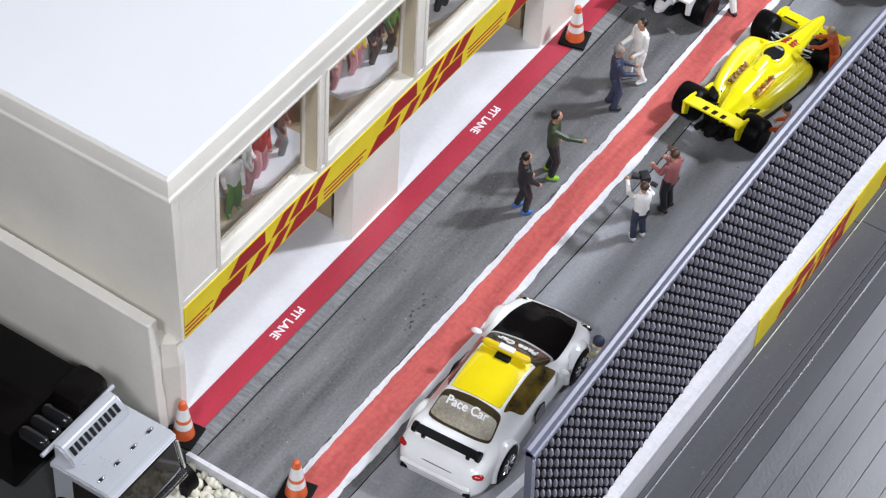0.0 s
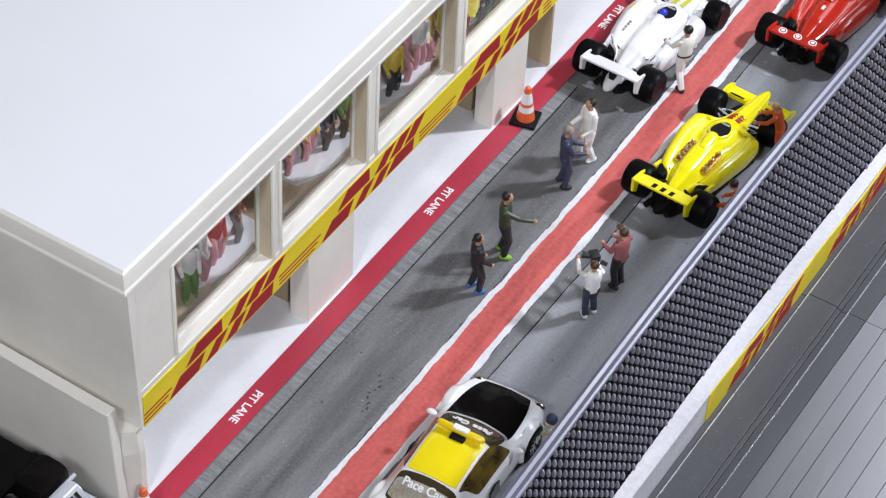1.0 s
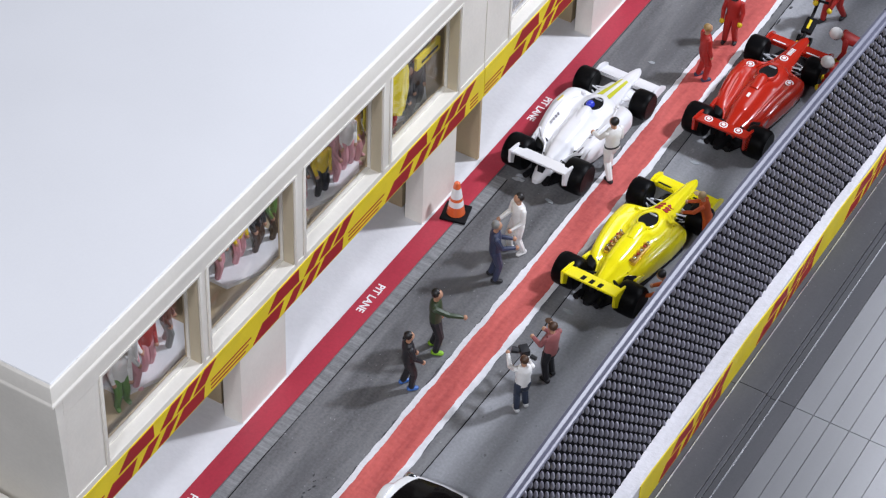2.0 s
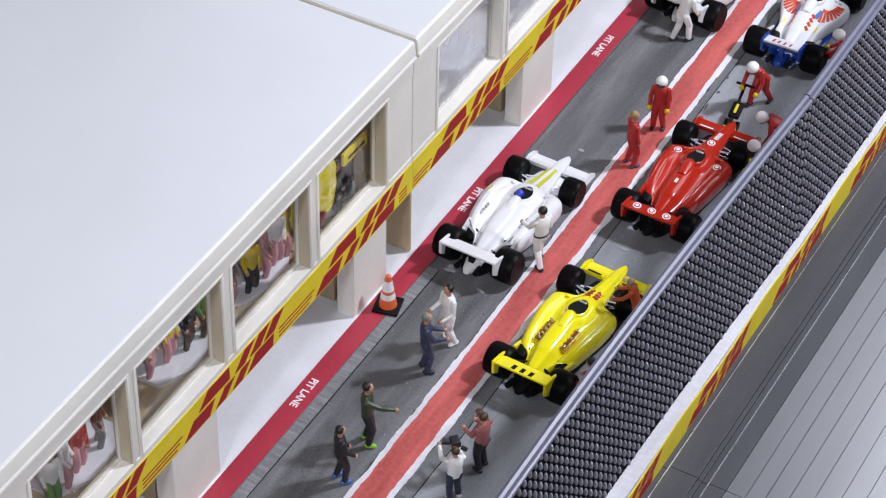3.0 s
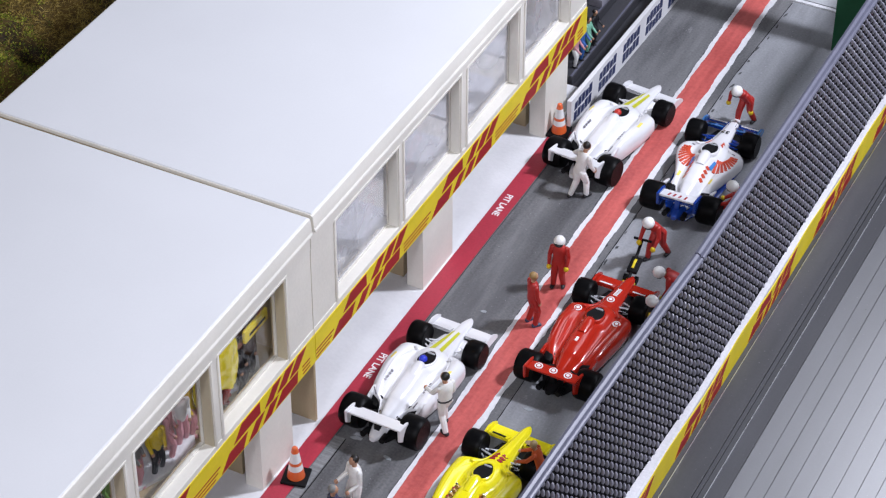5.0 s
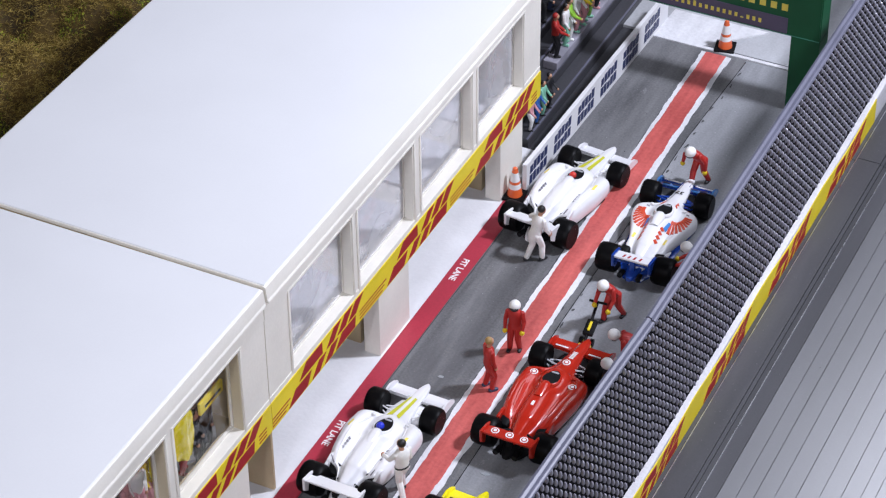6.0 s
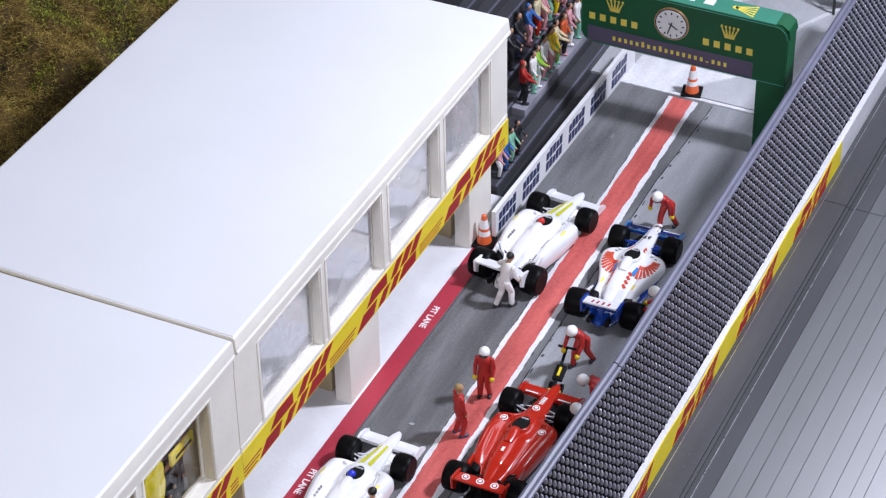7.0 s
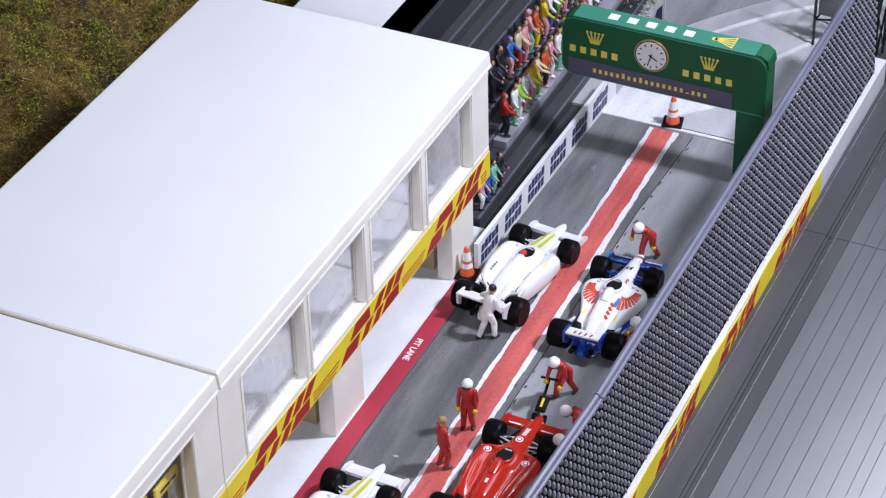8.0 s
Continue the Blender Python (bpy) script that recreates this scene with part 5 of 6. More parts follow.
figurine("painted figurine in white shirt shouldering a camera", .0772, .0985, 48, "white", "denim", "brown", shoes="shoe", h=.0272, arms=((60, 10), (58, 6)), stride=.03, bend=70, prop="camera")
figurine("painted figurine in plaid shirt and dark trousers", .0784, .1175, 70, "plaid", "black", "brown", h=.0290, arms=((20, 4), (22, 4)), stride=.03, bend=66, prop="cap")
figurine("painted figurine in white overalls with black belt beside the white car", .0440, .2300, 62, "white", "white", h=.0305, arms=((34, 8), (2, 8)), stride=.11, bend=40, prop="belt")
figurine("painted crew figurine in red overalls with fair hair", .0480, .3062, -40, "red", "red", "blond", shoes="navy", h=.0290, arms=((4, 3), (4, 3)), stride=.02, bend=14)
figurine("painted crew figurine in red overalls and white helmet standing", .0474, .3348, 190, "red", "red", h=.0282, gloves="yellow", helmet="white", arms=((4, 12), (4, 12)), stride=.02, bend=20)
figurine("painted crew figurine in red overalls stooping over a jack", .0790, .3742, 165, "red", "red", h=.0300, gloves="yellow", helmet="white", lean=38, arms=((46, 10), (46, 10)), stride=.14)
figurine("painted crew figurine in red overalls bending to a wheel", .1038, .3472, 112, "red", "red", h=.0295, gloves="yellow", helmet="white", lean=66, arms=((66, 14), (50, 4)), stride=.12)
figurine("painted crew figurine in red overalls kneeling at a wheel", .1062, .3265, 95, "red", "red", h=.0300, gloves="yellow", helmet="white", lean=45, crouch=1.0, arms=((60, 8), (60, 8)))
figurine("painted crew figurine in red overalls leaning with arms out", .0768, .4872, 165, "red", "red", h=.0300, gloves="yellow", helmet="white", lean=42, arms=((18, 20), (22, 34)), stride=.12)
figurine("painted crew figurine in red overalls kneeling by the blue car", .1052, .4150, 95, "red", "red", h=.0300, gloves="yellow", helmet="white", lean=30, crouch=1.0, arms=((70, 8), (60, 8)))
figurine("painted figurine in white shirt and trousers leaning to a wing", .0285, .3977, -24, "white", "white", h=.0300, arms=((34, 46), (26, 4)), stride=.09, lean=16)
figurine("painted crew figurine in orange overalls at the front wheel", .0945, .2165, 100, "orangered", "orangered", "tan", h=.0250, lean=16, arms=((60, 10), (60, 10)), prop="cap")
figurine("painted crew figurine crouching at a rear wheel", .1035, .1715, 90, "orange", "orange", "hairblack", h=.0290, crouch=1.0, lean=30, arms=((60, 6), (60, 6)))
figurine("painted crew figurine in dark blue helmet by the pace car", .1022, .0345, 80, "cream", "white", h=.0225, crouch=1.0, lean=25, helmet="navy", arms=((60, 6), (60, 6)))

# wheeled jack in front of the red car
jack = thing("pit_jack", "black and yellow wheeled pit jack under the red nose", "jack", at=pose(.0752, .3520, 0, 0, 0, 4))
bm = bmesh.new()
tube(bm, (0, -.003, .0040), (-.0010, .017, .0115), .0007, .0007, 6)
tube(bm, (-.0050, .0172, .0117), (.0035, .0172, .0117), .0006, .0006, 6)
part("handle", bm, M["black"], jack)
bm = bmesh.new()
box(bm, -.0025, .0025, .0020, .0105, .0040, .0062, .0008, m=Matrix.Rotation(radians(16), 4, "X"))
part("panel", bm, M["black"], jack)
bm = bmesh.new()
box(bm, -.0006, .0006, .0038, .0088, .0062, .0067, .0002, m=Matrix.Rotation(radians(16), 4, "X"))
part("yellow_mark", bm, M["yellow_print"], jack)
for s in (-1, 1):
    bm = bmesh.new()
    spin(bm, [(-.0007, .001), (-.0007, .0020), (.0007, .0020), (.0007, .001)], s * .0025, 0, .0020, 12)
    part("wheel", bm, M["tyre"], jack)
bm = bmesh.new()
box(bm, -.0030, .0030, -.006, .001, .0012, .0022, .0004)
part("lift_plate", bm, M["yellow_print"], jack)

# ---- cones ----


def cone(x, y, turn, label):
    c = thing("traffic_cone", label, "traffic cone", "traffic cones", at=pose(x, y, 0.0003, 0, 0, turn))
    bm = bmesh.new()
    box(bm, -.0054, .0054, -.0054, .0054, 0, .0012, .0005)
    part("base", bm, M["black"], c, "black square base")
    r = lambda z: .0038 - (z - .0012) * (.0025 / .0155)
    bands = [(.0012, .0055, "orange"), (.0055, .0082, "cone_white"), (.0082, .0096, "orange"), (.0096, .0145, "cone_white")]
    for a, b, m in bands:
        bm = bmesh.new()
        tube(bm, (0, 0, a), (0, 0, b), r(a), r(b), 20)
        part("band", bm, M[m], c)
    bm = bmesh.new()
    tube(bm, (0, 0, .0145), (0, 0, .0166), r(.0145), .0012, 16)
    blob(bm, (0, 0, .0164), .0013, .0013, .0010, 12)
    part("tip", bm, M["orange"], c)


cone(.0014, -.0700, 8, "orange and white traffic cone at the garage corner")
cone(.0460, -.0680, 12, "orange and white traffic cone on the red stripe")
cone(.0030, .1758, 14, "orange and white traffic cone on the red strip")
cone(-.0008, .4390, 10, "orange and white traffic cone at the building's end")
cone(.0452, .6042, 12, "orange and white traffic cone under the gantry")

# ---- gantry over the lane's end ----
g = thing("gantry", "dark green start gantry with clock and gold printing", "gantry")
GY, GX0, GX1 = .5650, -.0035, .1075
place = lambda u, v, w: (u, GY - w, v)


def rounded(x0, x1, z0, z1, r, n=6, corners=(1, 1, 1, 1)):
    pts = []
    for (cx, cz, a0), on in zip(((x1 - r, z1 - r, 0), (x0 + r, z1 - r, 90), (x0 + r, z0 + r, 180), (x1 - r, z0 + r, 270)), corners):
        if on:
            pts += [(cx + r * math.cos(radians(a0 + 90 * i / n)), cz + r * math.sin(radians(a0 + 90 * i / n))) for i in range(n + 1)]
        else:
            s = 1 if a0 in (0, 270) else -1
            t = 1 if a0 in (0, 90) else -1
            pts.append((cx + s * r, cz + t * r))
    return pts


bm = bmesh.new()
prism(bm, rounded(GX0, GX1, .0445, .0790, .007, corners=(1, 1, 1, 0)), -.0135, .0135, place)
bmesh.ops.recalc_face_normals(bm, faces=bm.faces)
bmesh.ops.bevel(bm, geom=[e for e in bm.edges if abs(e.calc_face_angle(0)) > 1.2], offset=.0005, segments=2, affect="EDGES")
part("beam", bm, M["green"], g)
bm = bmesh.new()
box(bm, .0925, GX1, GY + .0002, GY + .0133, -.005, .0445)
part("leg", bm, M["green"], g, smooth=False)
bm = bmesh.new()
box(bm, GX0 + .006, GX1 - .007, GY + .0004, GY + .0131, .0790, .0796)
part("top_panel", bm, M["green_top"], g, "pale green top panel with white print", smooth=False)
# folded corner flap beside the top panel, and a pale cut edge along the face
bm = bmesh.new()
rings(bm, [[(x, GY + .0010, z), (x, GY + .0128, z), (x + .0002, GY + .0128, z + .0008), (x + .0002, GY + .0010, z + .0008)] for x, z in ((GX1 - .0095, .0786), (GX1 - .0040, .0788), (GX1 - .0004, .0764), (GX1 + .0006, .0720))])
bmesh.ops.recalc_face_normals(bm, faces=bm.faces)
part("corner_flap", bm, M["green"], g)
bm = bmesh.new()
edge = rounded(GX0 + .0002, GX1 - .0002, .0447, .0788, .007, corners=(1, 1, 1, 0))
inner = rounded(GX0 + .0006, GX1 - .0006, .0451, .0784, .0066, corners=(1, 1, 1, 0))
for a, b, c_, d in zip(edge, edge[1:], inner[1:], inner):
    prism(bm, [a, b, c_, d], .0001, .0002, place)
part("edge_trim", bm, M["green_top"], g, "pale cut edge of the card", smooth=False)
bm = bmesh.new()
prism(bm, rounded(.0005, .0902, .0456, .0546, .0004), .0001, .0003, place)
part("sign_panel", bm, M["purple"], g, "dark purple sign panel", smooth=False)
for k in range(20):
    u = .0145 + k * .00318
    tall = .0006 if k == 16 else .0031 if k in (5, 8) else .0023
    bm = bmesh.new()
    prism(bm, [(u, .0486), (u + .0015, .0486), (u + .0015, .0486 + tall), (u, .0486 + tall)], .0004, .0002, place)
    part("print_bar", bm, M["gold"], g, smooth=False)
for u0 in (.0012, .0632):
    for k in range(5):
        bm = bmesh.new()
        u = u0 + k * .0058
        prism(bm, [(u, .0586), (u + .0032, .0586), (u + .0032, .0624), (u, .0624)], .0001, .0002, place)
        part("print_bar", bm, M["gold"], g, smooth=False)
    # five-pointed emblem
    bm = bmesh.new()
    cu, cv = u0 + .0138, .0655
    prism(bm, [(cu - .0025, cv), (cu + .0025, cv), (cu + .0028, cv + .0011), (cu - .0028, cv + .0011)], .0001, .0002, place)
    for k in range(5):
        t = (k - 2) * .0018
        prism(bm, [(cu + t * .6 - .0006, cv + .0011), (cu + t * .6 + .0006, cv + .0011), (cu + t * 1.2 + .0003, cv + .0060), (cu + t * 1.2 - .0003, cv + .0060)], .0001, .0002, place)
        prism(bm, disc(cu + t * 1.2, cv + .0066, .0007, 8), .0001, .0002, place)
    part("emblem", bm, M["gold"], g, smooth=False)
over = lambda a, b, w: (a, GY + b, .0796 + w)
for k in range(5):
    bm = bmesh.new()
    u = .0200 + k * .0102
    prism(bm, [(u, .0044), (u + .0052, .0044), (u + .0052, .0096), (u, .0096)], 0, .0002, over)
    part("print_bar", bm, M["text_white"], g, smooth=False)
bm = bmesh.new()
for k in range(5):
    prism(bm, [(.0770, .0064 + .0003 * k), (.0770, .0072 + .0003 * k), (.0868, .0030 + .0022 * k), (.0868, .0022 + .0022 * k)], 0, .0002, over)
    prism(bm, disc(.0872, .0026 + .0022 * k, .0008, 8), .0001, .0002, over)
prism(bm, disc(.0768, .0072, .0015, 10), 0, .0002, over)
part("emblem", bm, M["gold"], g, smooth=False)
CX, CZ = .0462, .0666
bm = bmesh.new()
tube(bm, (CX, GY - .0001, CZ), (CX, GY - .0010, CZ), .0094, .0092, 36)
clock = part("clock", bm, material("clock_gold", (.55, .33, .16), .35, metal=.7), g, "round clock with gold rim")
bm = bmesh.new()
tube(bm, (CX, GY - .0009, CZ), (CX, GY - .0011, CZ), .0087, .0087, 36)
part("bezel", bm, M["black_gloss"], clock)
bm = bmesh.new()
tube(bm, (CX, GY - .0010, CZ), (CX, GY - .0013, CZ), .0081, .0081, 36)
part("dial", bm, M["text_white"], clock)
bm = bmesh.new()
for k in range(12):
    a = math.pi * k / 6
    ca, sa = math.cos(a), math.sin(a)
    prism(bm, [(CX + r_ * ca - w_ * sa, CZ + r_ * sa + w_ * ca) for r_, w_ in ((.0058, -.0003), (.0072, -.0003), (.0072, .0003), (.0058, .0003))], .0013, .0002, place)
part("hour_marks", bm, M["black_gloss"], clock, smooth=False)
for ang, ln in ((-106, .0060), (-30, .0042)):
    bm = bmesh.new()
    a = radians(ang)
    tube(bm, (CX - .0014 * math.cos(a), GY - .0017, CZ - .0014 * math.sin(a)), (CX + ln * math.cos(a), GY - .0017, CZ + ln * math.sin(a)), .0004, .0003, 6)
    part("clock_pointer", bm, M["black_gloss"], clock)

# ---- printed side barrier ----
b = thing("side_barrier", "white low barrier with dark blue printed bars", "barrier wall", kind="structure")
bx = lambda y: .0030 + (y - .440) * .022
bm = bmesh.new()
rings(bm, [[(bx(y) - .0022, y, -.005), (bx(y), y, -.005), (bx(y), y, .0165), (bx(y) - .0022, y, .0165)] for y in steps(.4440, .6180, 20)])
bmesh.ops.recalc_face_normals(bm, faces=bm.faces)
part("wall_body", bm, M["white_board"], b, smooth=False)
on_barrier = lambda a, c, w: (bx(a) + w, a, c)
for k in range(6):
    y0 = .4470 + k * .0278
    for row, (v0, v1) in enumerate(((.0090, .0140), (.0028, .0078))):
        for j in range(5):
            u = y0 + j * .0040 + (0 if row else .0006)
            bm = bmesh.new()
            tall = v1 - .0009 * ((j * 7 + k * 3 + row) % 3 == 0)
            prism(bm, [(u, v0), (u + .0031, v0), (u + .0036, tall), (u + .0005, tall)], 0, .0002, on_barrier)
            part("print_bar", bm, M["navy_print"], b, smooth=False)

# ---- far end of the lane: road beyond, white margin ----
ribbon("far_road", lambda y: -.20, lambda y: .1230, [.6030, 1.30], -.005, -.0004, M["far_asphalt"], "grey road beyond the gantry", category="road")
ribbon("white_edge", lambda y: .0065, lambda y: .1230, [.5985, .6008], -.004, .0006, M["white_paint"], "white painted end line of the lane")
ribbon("white_margin", lambda y: .006 + (y - .601) * .05, lambda y: .034 + (y - .601) * 1.0 + wobble(y, 11, .003, 60), steps(.6012, .6280, 12), -.003, .0002, M["white_paint"], "white painted margin past the lane's end")


def curve_line(pts, w, label):
    bm = bmesh.new()
    loops = []
    for i, (x, y) in enumerate(pts):
        a, c = Vector(pts[max(0, i - 1)]), Vector(pts[min(len(pts) - 1, i + 1)])
        d = (c - a).normalized()
        nx, ny = -d.y * w / 2, d.x * w / 2
        loops.append([(x + nx, y + ny, -.0006), (x - nx, y - ny, -.0006), (x - nx, y - ny, .0002), (x + nx, y + ny, .0002)])
    rings(bm, loops)
    bmesh.ops.recalc_face_normals(bm, faces=bm.faces)
    tagged(part("road_line", bm, M["white_paint"], smooth=False), label, "road line", kind="structure")


curve_line([(.022 + .085 * t, .681 + .135 * t - .048 * t * t) for t in steps(0, 1, 14)], .0030, "white line curving across the far road")
curve_line([(.056 + .050 * t, .645 + .118 * t - .022 * t * t) for t in steps(0, 1, 14)], .0030, "white line curving across the far road")

# dark outer curve, plants, marker flag and scaffold past the gantry
bm = bmesh.new()
loops = []
for t in steps(0, 1, 16):
    x, y = .022 + .085 * t, .681 + .135 * t - .048 * t * t
    loops.append([(x - .010, y + .012, -.003), (x - .050, y + .055, -.003), (x - .050, y + .055, .0002), (x - .010, y + .012, .0002)])
rings(bm, loops)
bmesh.ops.recalc_face_normals(bm, faces=bm.faces)
tagged(part("far_curve", bm, M["lane_pale"], smooth=False), "dark asphalt curve past the gantry", "road", kind="structure")
rnd = random.Random(8)
bm = bmesh.new()
for k in range(260):
    c0 = Vector((rnd.uniform(-.034, -.004), rnd.uniform(.700, .725), rnd.uniform(.0, .012)))
    d = Vector((rnd.uniform(-1, 1), rnd.uniform(-1, 1), rnd.uniform(.2, 1))).normalized() * rnd.uniform(.001, .003)
    s_ = Vector((-d.y, d.x, 0)).normalized() * .0008
    bm.faces.new([bm.verts.new(p) for p in (c0, c0 + d * .5 + s_, c0 + d, c0 + d * .5 - s_)])
tagged(part("flower_hedge", bm, [material("pale_leaf", (.55, .55, .45), .7, alter=(.10, .16, .05), size=.004)]), "low hedge of pale flowering plants", "hedge", kind="stuff")
flag = thing("marker_flag", "small white pointed banner flag with blue print", "flag", at=pose(.0075, .6900, 0))
bm = bmesh.new()
tube(bm, (0, 0, -.002), (0, 0, .030), .0004, .0003, 6)
part("pole", bm, M["silver"], flag)
bm = bmesh.new()
prism(bm, [(-.0006, .004), (-.0080, .005), (-.0060, .016), (-.0006, .029)], 0, .0003, lambda u, v, w: (u, w, v))
cloth = part("cloth", bm, M["white_board"], flag, smooth=False)
bm = bmesh.new()
prism(bm, [(-.0014, .007), (-.0055, .008), (-.0045, .013), (-.0014, .017)], -.0002, .0002, lambda u, v, w: (u, w, v))
part("print_bar", bm, M["navy_print"], cloth, smooth=False)
sc = thing("scaffold", "black model scaffold tower with a grey board", "scaffold")
for x, y in ((.0890, .7100), (.1130, .7180), (.0930, .7330), (.1170, .7400)):
    bm = bmesh.new()
    tube(bm, (x, y, -.005), (x, y, .070), .0009, .0009, 8)
    part("pole", bm, M["black_gloss"], sc)
for z in (.016, .030, .044, .060):
    for (xa, ya), (xb, yb) in (((.0890, .7100), (.1130, .7180)), ((.0890, .7100), (.0930, .7330)), ((.1130, .7180), (.1170, .7400))):
        bm = bmesh.new()
        tube(bm, (xa, ya, z), (xb, yb, z), .0006, .0006, 6)
        part("rail", bm, M["black_gloss"], sc)
bm = bmesh.new()
box(bm, .0900, .1125, .7125, .7140, .018, .043, .0004)
part("board", bm, M["far_wall"], sc, "grey board on the scaffold")
tr = thing("truss", "black lattice truss beside the track", "truss")
for k in range(5):
    y = .690 + .016 * k
    for (p, q) in (((.126, y, -.004), (.126, y, .060)), ((.126, y, .0), (.126, y + .016, .028)), ((.126, y + .016, .0), (.126, y, .028)), ((.126, y, .030), (.126, y + .016, .058)), ((.126, y, .058), (.126, y + .016, .058))):
        bm = bmesh.new()
        tube(bm, p, q, .0007, .0007, 6)
        part("strut", bm, M["black_gloss"], tr)

# ---- grandstand with spectators ----
st = thing("grandstand", "dark grey stepped plastic grandstand", "grandstand", kind="structure")
for k in range(9):
    x1 = -.0040 - k * .0085 if k else .0005
    z = -.002 + k * .0052
    bm = bmesh.new()
    box(bm, -.0040 - (k + 1) * .0085, x1, .4800, .9000, -.005, z, .0005)
    part("step", bm, M["stand"], st, smooth=False)
    bm = bmesh.new()
    box(bm, x1 - .0012, x1 - .0004, .4800, .9000, z, z + .0006)
    part("step_edge", bm, M["rail"], st)
bm = bmesh.new()
box(bm, -.0985, -.0785, .4800, .9000, -.005, .060, .001)
part("back_block", bm, M["stand_dark"], st, smooth=False)

low = thing("low_building", "white flat-roofed low model building", "building")
bm = bmesh.new()
box(bm, -.1500, -.0800, .4810, .9000, .052, .0600, .001)
part("roof", bm, M["roof"], low, smooth=False)
bm = bmesh.new()
box(bm, -.1480, -.0990, .4830, .8980, -.006, .052)
part("walls", bm, M["ivory"], low, smooth=False)

random.seed(5)
tray = bmesh.new()
box(tray, -.0294, -.0215, .5350, .7200, .0084, .0132, .0004)
tagged(part("crowd_base", tray, material("pale_base", (.30, .29, .34), .5, vary=.25, size=.01)), "pale strip base under the spectators", "base")
FRONT_ROW = [(.5411, "red", "black"), (.5535, "white", "mint"), (.5590, "lime", "white"), (.5680, "white", "pink"), (.5763, "yellow", "pink"), (.5836, "cream", "leaf"), (.5935, "orangered", "black"), (.6030, "pink", "white"), (.6117, "white", "mint"), (.6210, "yellow", "leaf"), (.6300, "blue", "pink"), (.6400, "mint", "white"), (.6490, "pink", "yellow"), (.6590, "white", "blue")]
BACK_ROW = [(.5610, "black", "black"), (.5740, "black", "navy"), (.5865, "blue", "pink"), (.5955, "cream", "red"), (.6040, "pink", "pink"), (.6130, "pink", "mint"), (.6200, "orange", "yellow"), (.6300, "yellow", "pink"), (.6400, "white", "blue"), (.6500, "lime", "leaf"), (.6600, "orange", "pink"), (.6700, "cream", "mint"), (.6800, "red", "pink")]
for xx, zz, row in ((-.0258, .0132, FRONT_ROW), (-.0422, .0188, BACK_ROW)):
    for yy, a, b_ in row:
        figurine(f"tiny painted spectator figurine in {a.replace('orangered', 'orange red')} and {b_} on the stand", xx + random.uniform(-.0010, .0010), yy, -75 + random.uniform(-25, 25), a, b_, random.choice(["hairblack", "brown", a if a not in ("white", "black") else "hairblack"]), shoes=random.choice(["mint", "pink", b_]), h=.0252 + random.uniform(-.001, .001), z=zz, arms=((random.uniform(0, 40), 8), (random.uniform(0, 40), 8)), stride=.03, group="painted spectators on the stand")
for k in range(4):
    figurine("tiny painted spectator figurine on the lower step", -.0155, .4890 + k * .0075, -90, ("pink", "blue", "mint", "black")[k], ("white", "blue", "mint", "black")[k], h=.0200, z=-.002 + .0052, group="painted spectators on the stand", stride=.03)

# figurines behind the upper windows
INSIDE = [(-.026, -.006, "white", "leaf"), (-.028, .004, "white", "pink"), (-.0285, .0125, "red", "pink"), (-.0295, .0256, "brown", "grey"), (-.034, .064, "cream", "pink"), (-.0324, .0746, "yellow", "pink"), (-.0300, .0835, "black", "brown"), (-.0292, .0924, "leaf", "brown"), (-.030, .1130, "grey", "pink"), (-.0263, .1218, "yellow", "black"), (-.0271, .1317, "pink", "pink"), (-.0265, .1400, "white", "pink"), (-.0260, .1470, "yellow", "pink"),
          (-.0245, .1690, "black", "red"), (-.0215, .1760, "black", "black"), (-.0230, .1850, "brown", "black")]
for xx, yy, a, b_ in INSIDE:
    figurine(f"small painted figurine in {a} and {b_} behind the window", xx, yy, -90 + 30 * math.sin(yy * 300), a, b_, random.choice(["hairblack", "brown"]), shoes=b_, h=.0280, z=FLOOR2 + .003, arms=((random.uniform(-4, 4), 5), (random.uniform(-4, 4), 5)), stride=.03, group="figurines in the upper floor")

bm = bmesh.new()
box(bm, -.0160, -.0145, .1715, .1890, .0695, .0755, .0004)
board = tagged(part("yellow_board", bm, M["yellow_print"]), "yellow sign board hung behind the window", "sign")
bm = bmesh.new()
box(bm, -.0144, -.0142, .1745, .1865, .0717, .0729)
part("print_bar", bm, M["black"], board, smooth=False)
bag_yellow = paint("bag_yellow", (.72, .60, .02), .22)
for by, wide, low_z, high_z in ((.1425, .0070, .0600, .0830), (.1600, .0082, .0570, .0800)):
    bm = bmesh.new()
    rings(bm, [[(-.0165 + (.0026 + .0007 * math.sin(5 * a + 9 * k)) * math.cos(a), by + (wide + .0008 * math.sin(4 * a + 7 * k)) * k * math.sin(a), low_z + (high_z - low_z) * q) for a in [2 * math.pi * i / 22 for i in range(22)]] for q, k in ((0, .4), (.12, .8), (.25, .92), (.4, 1.0), (.6, .95), (.75, .98), (.88, .8), (1, .3))])
    bmesh.ops.recalc_face_normals(bm, faces=bm.faces)
    tagged(part("yellow_bag", bm, bag_yellow), "glossy crumpled yellow plastic bag behind the window", "bag")

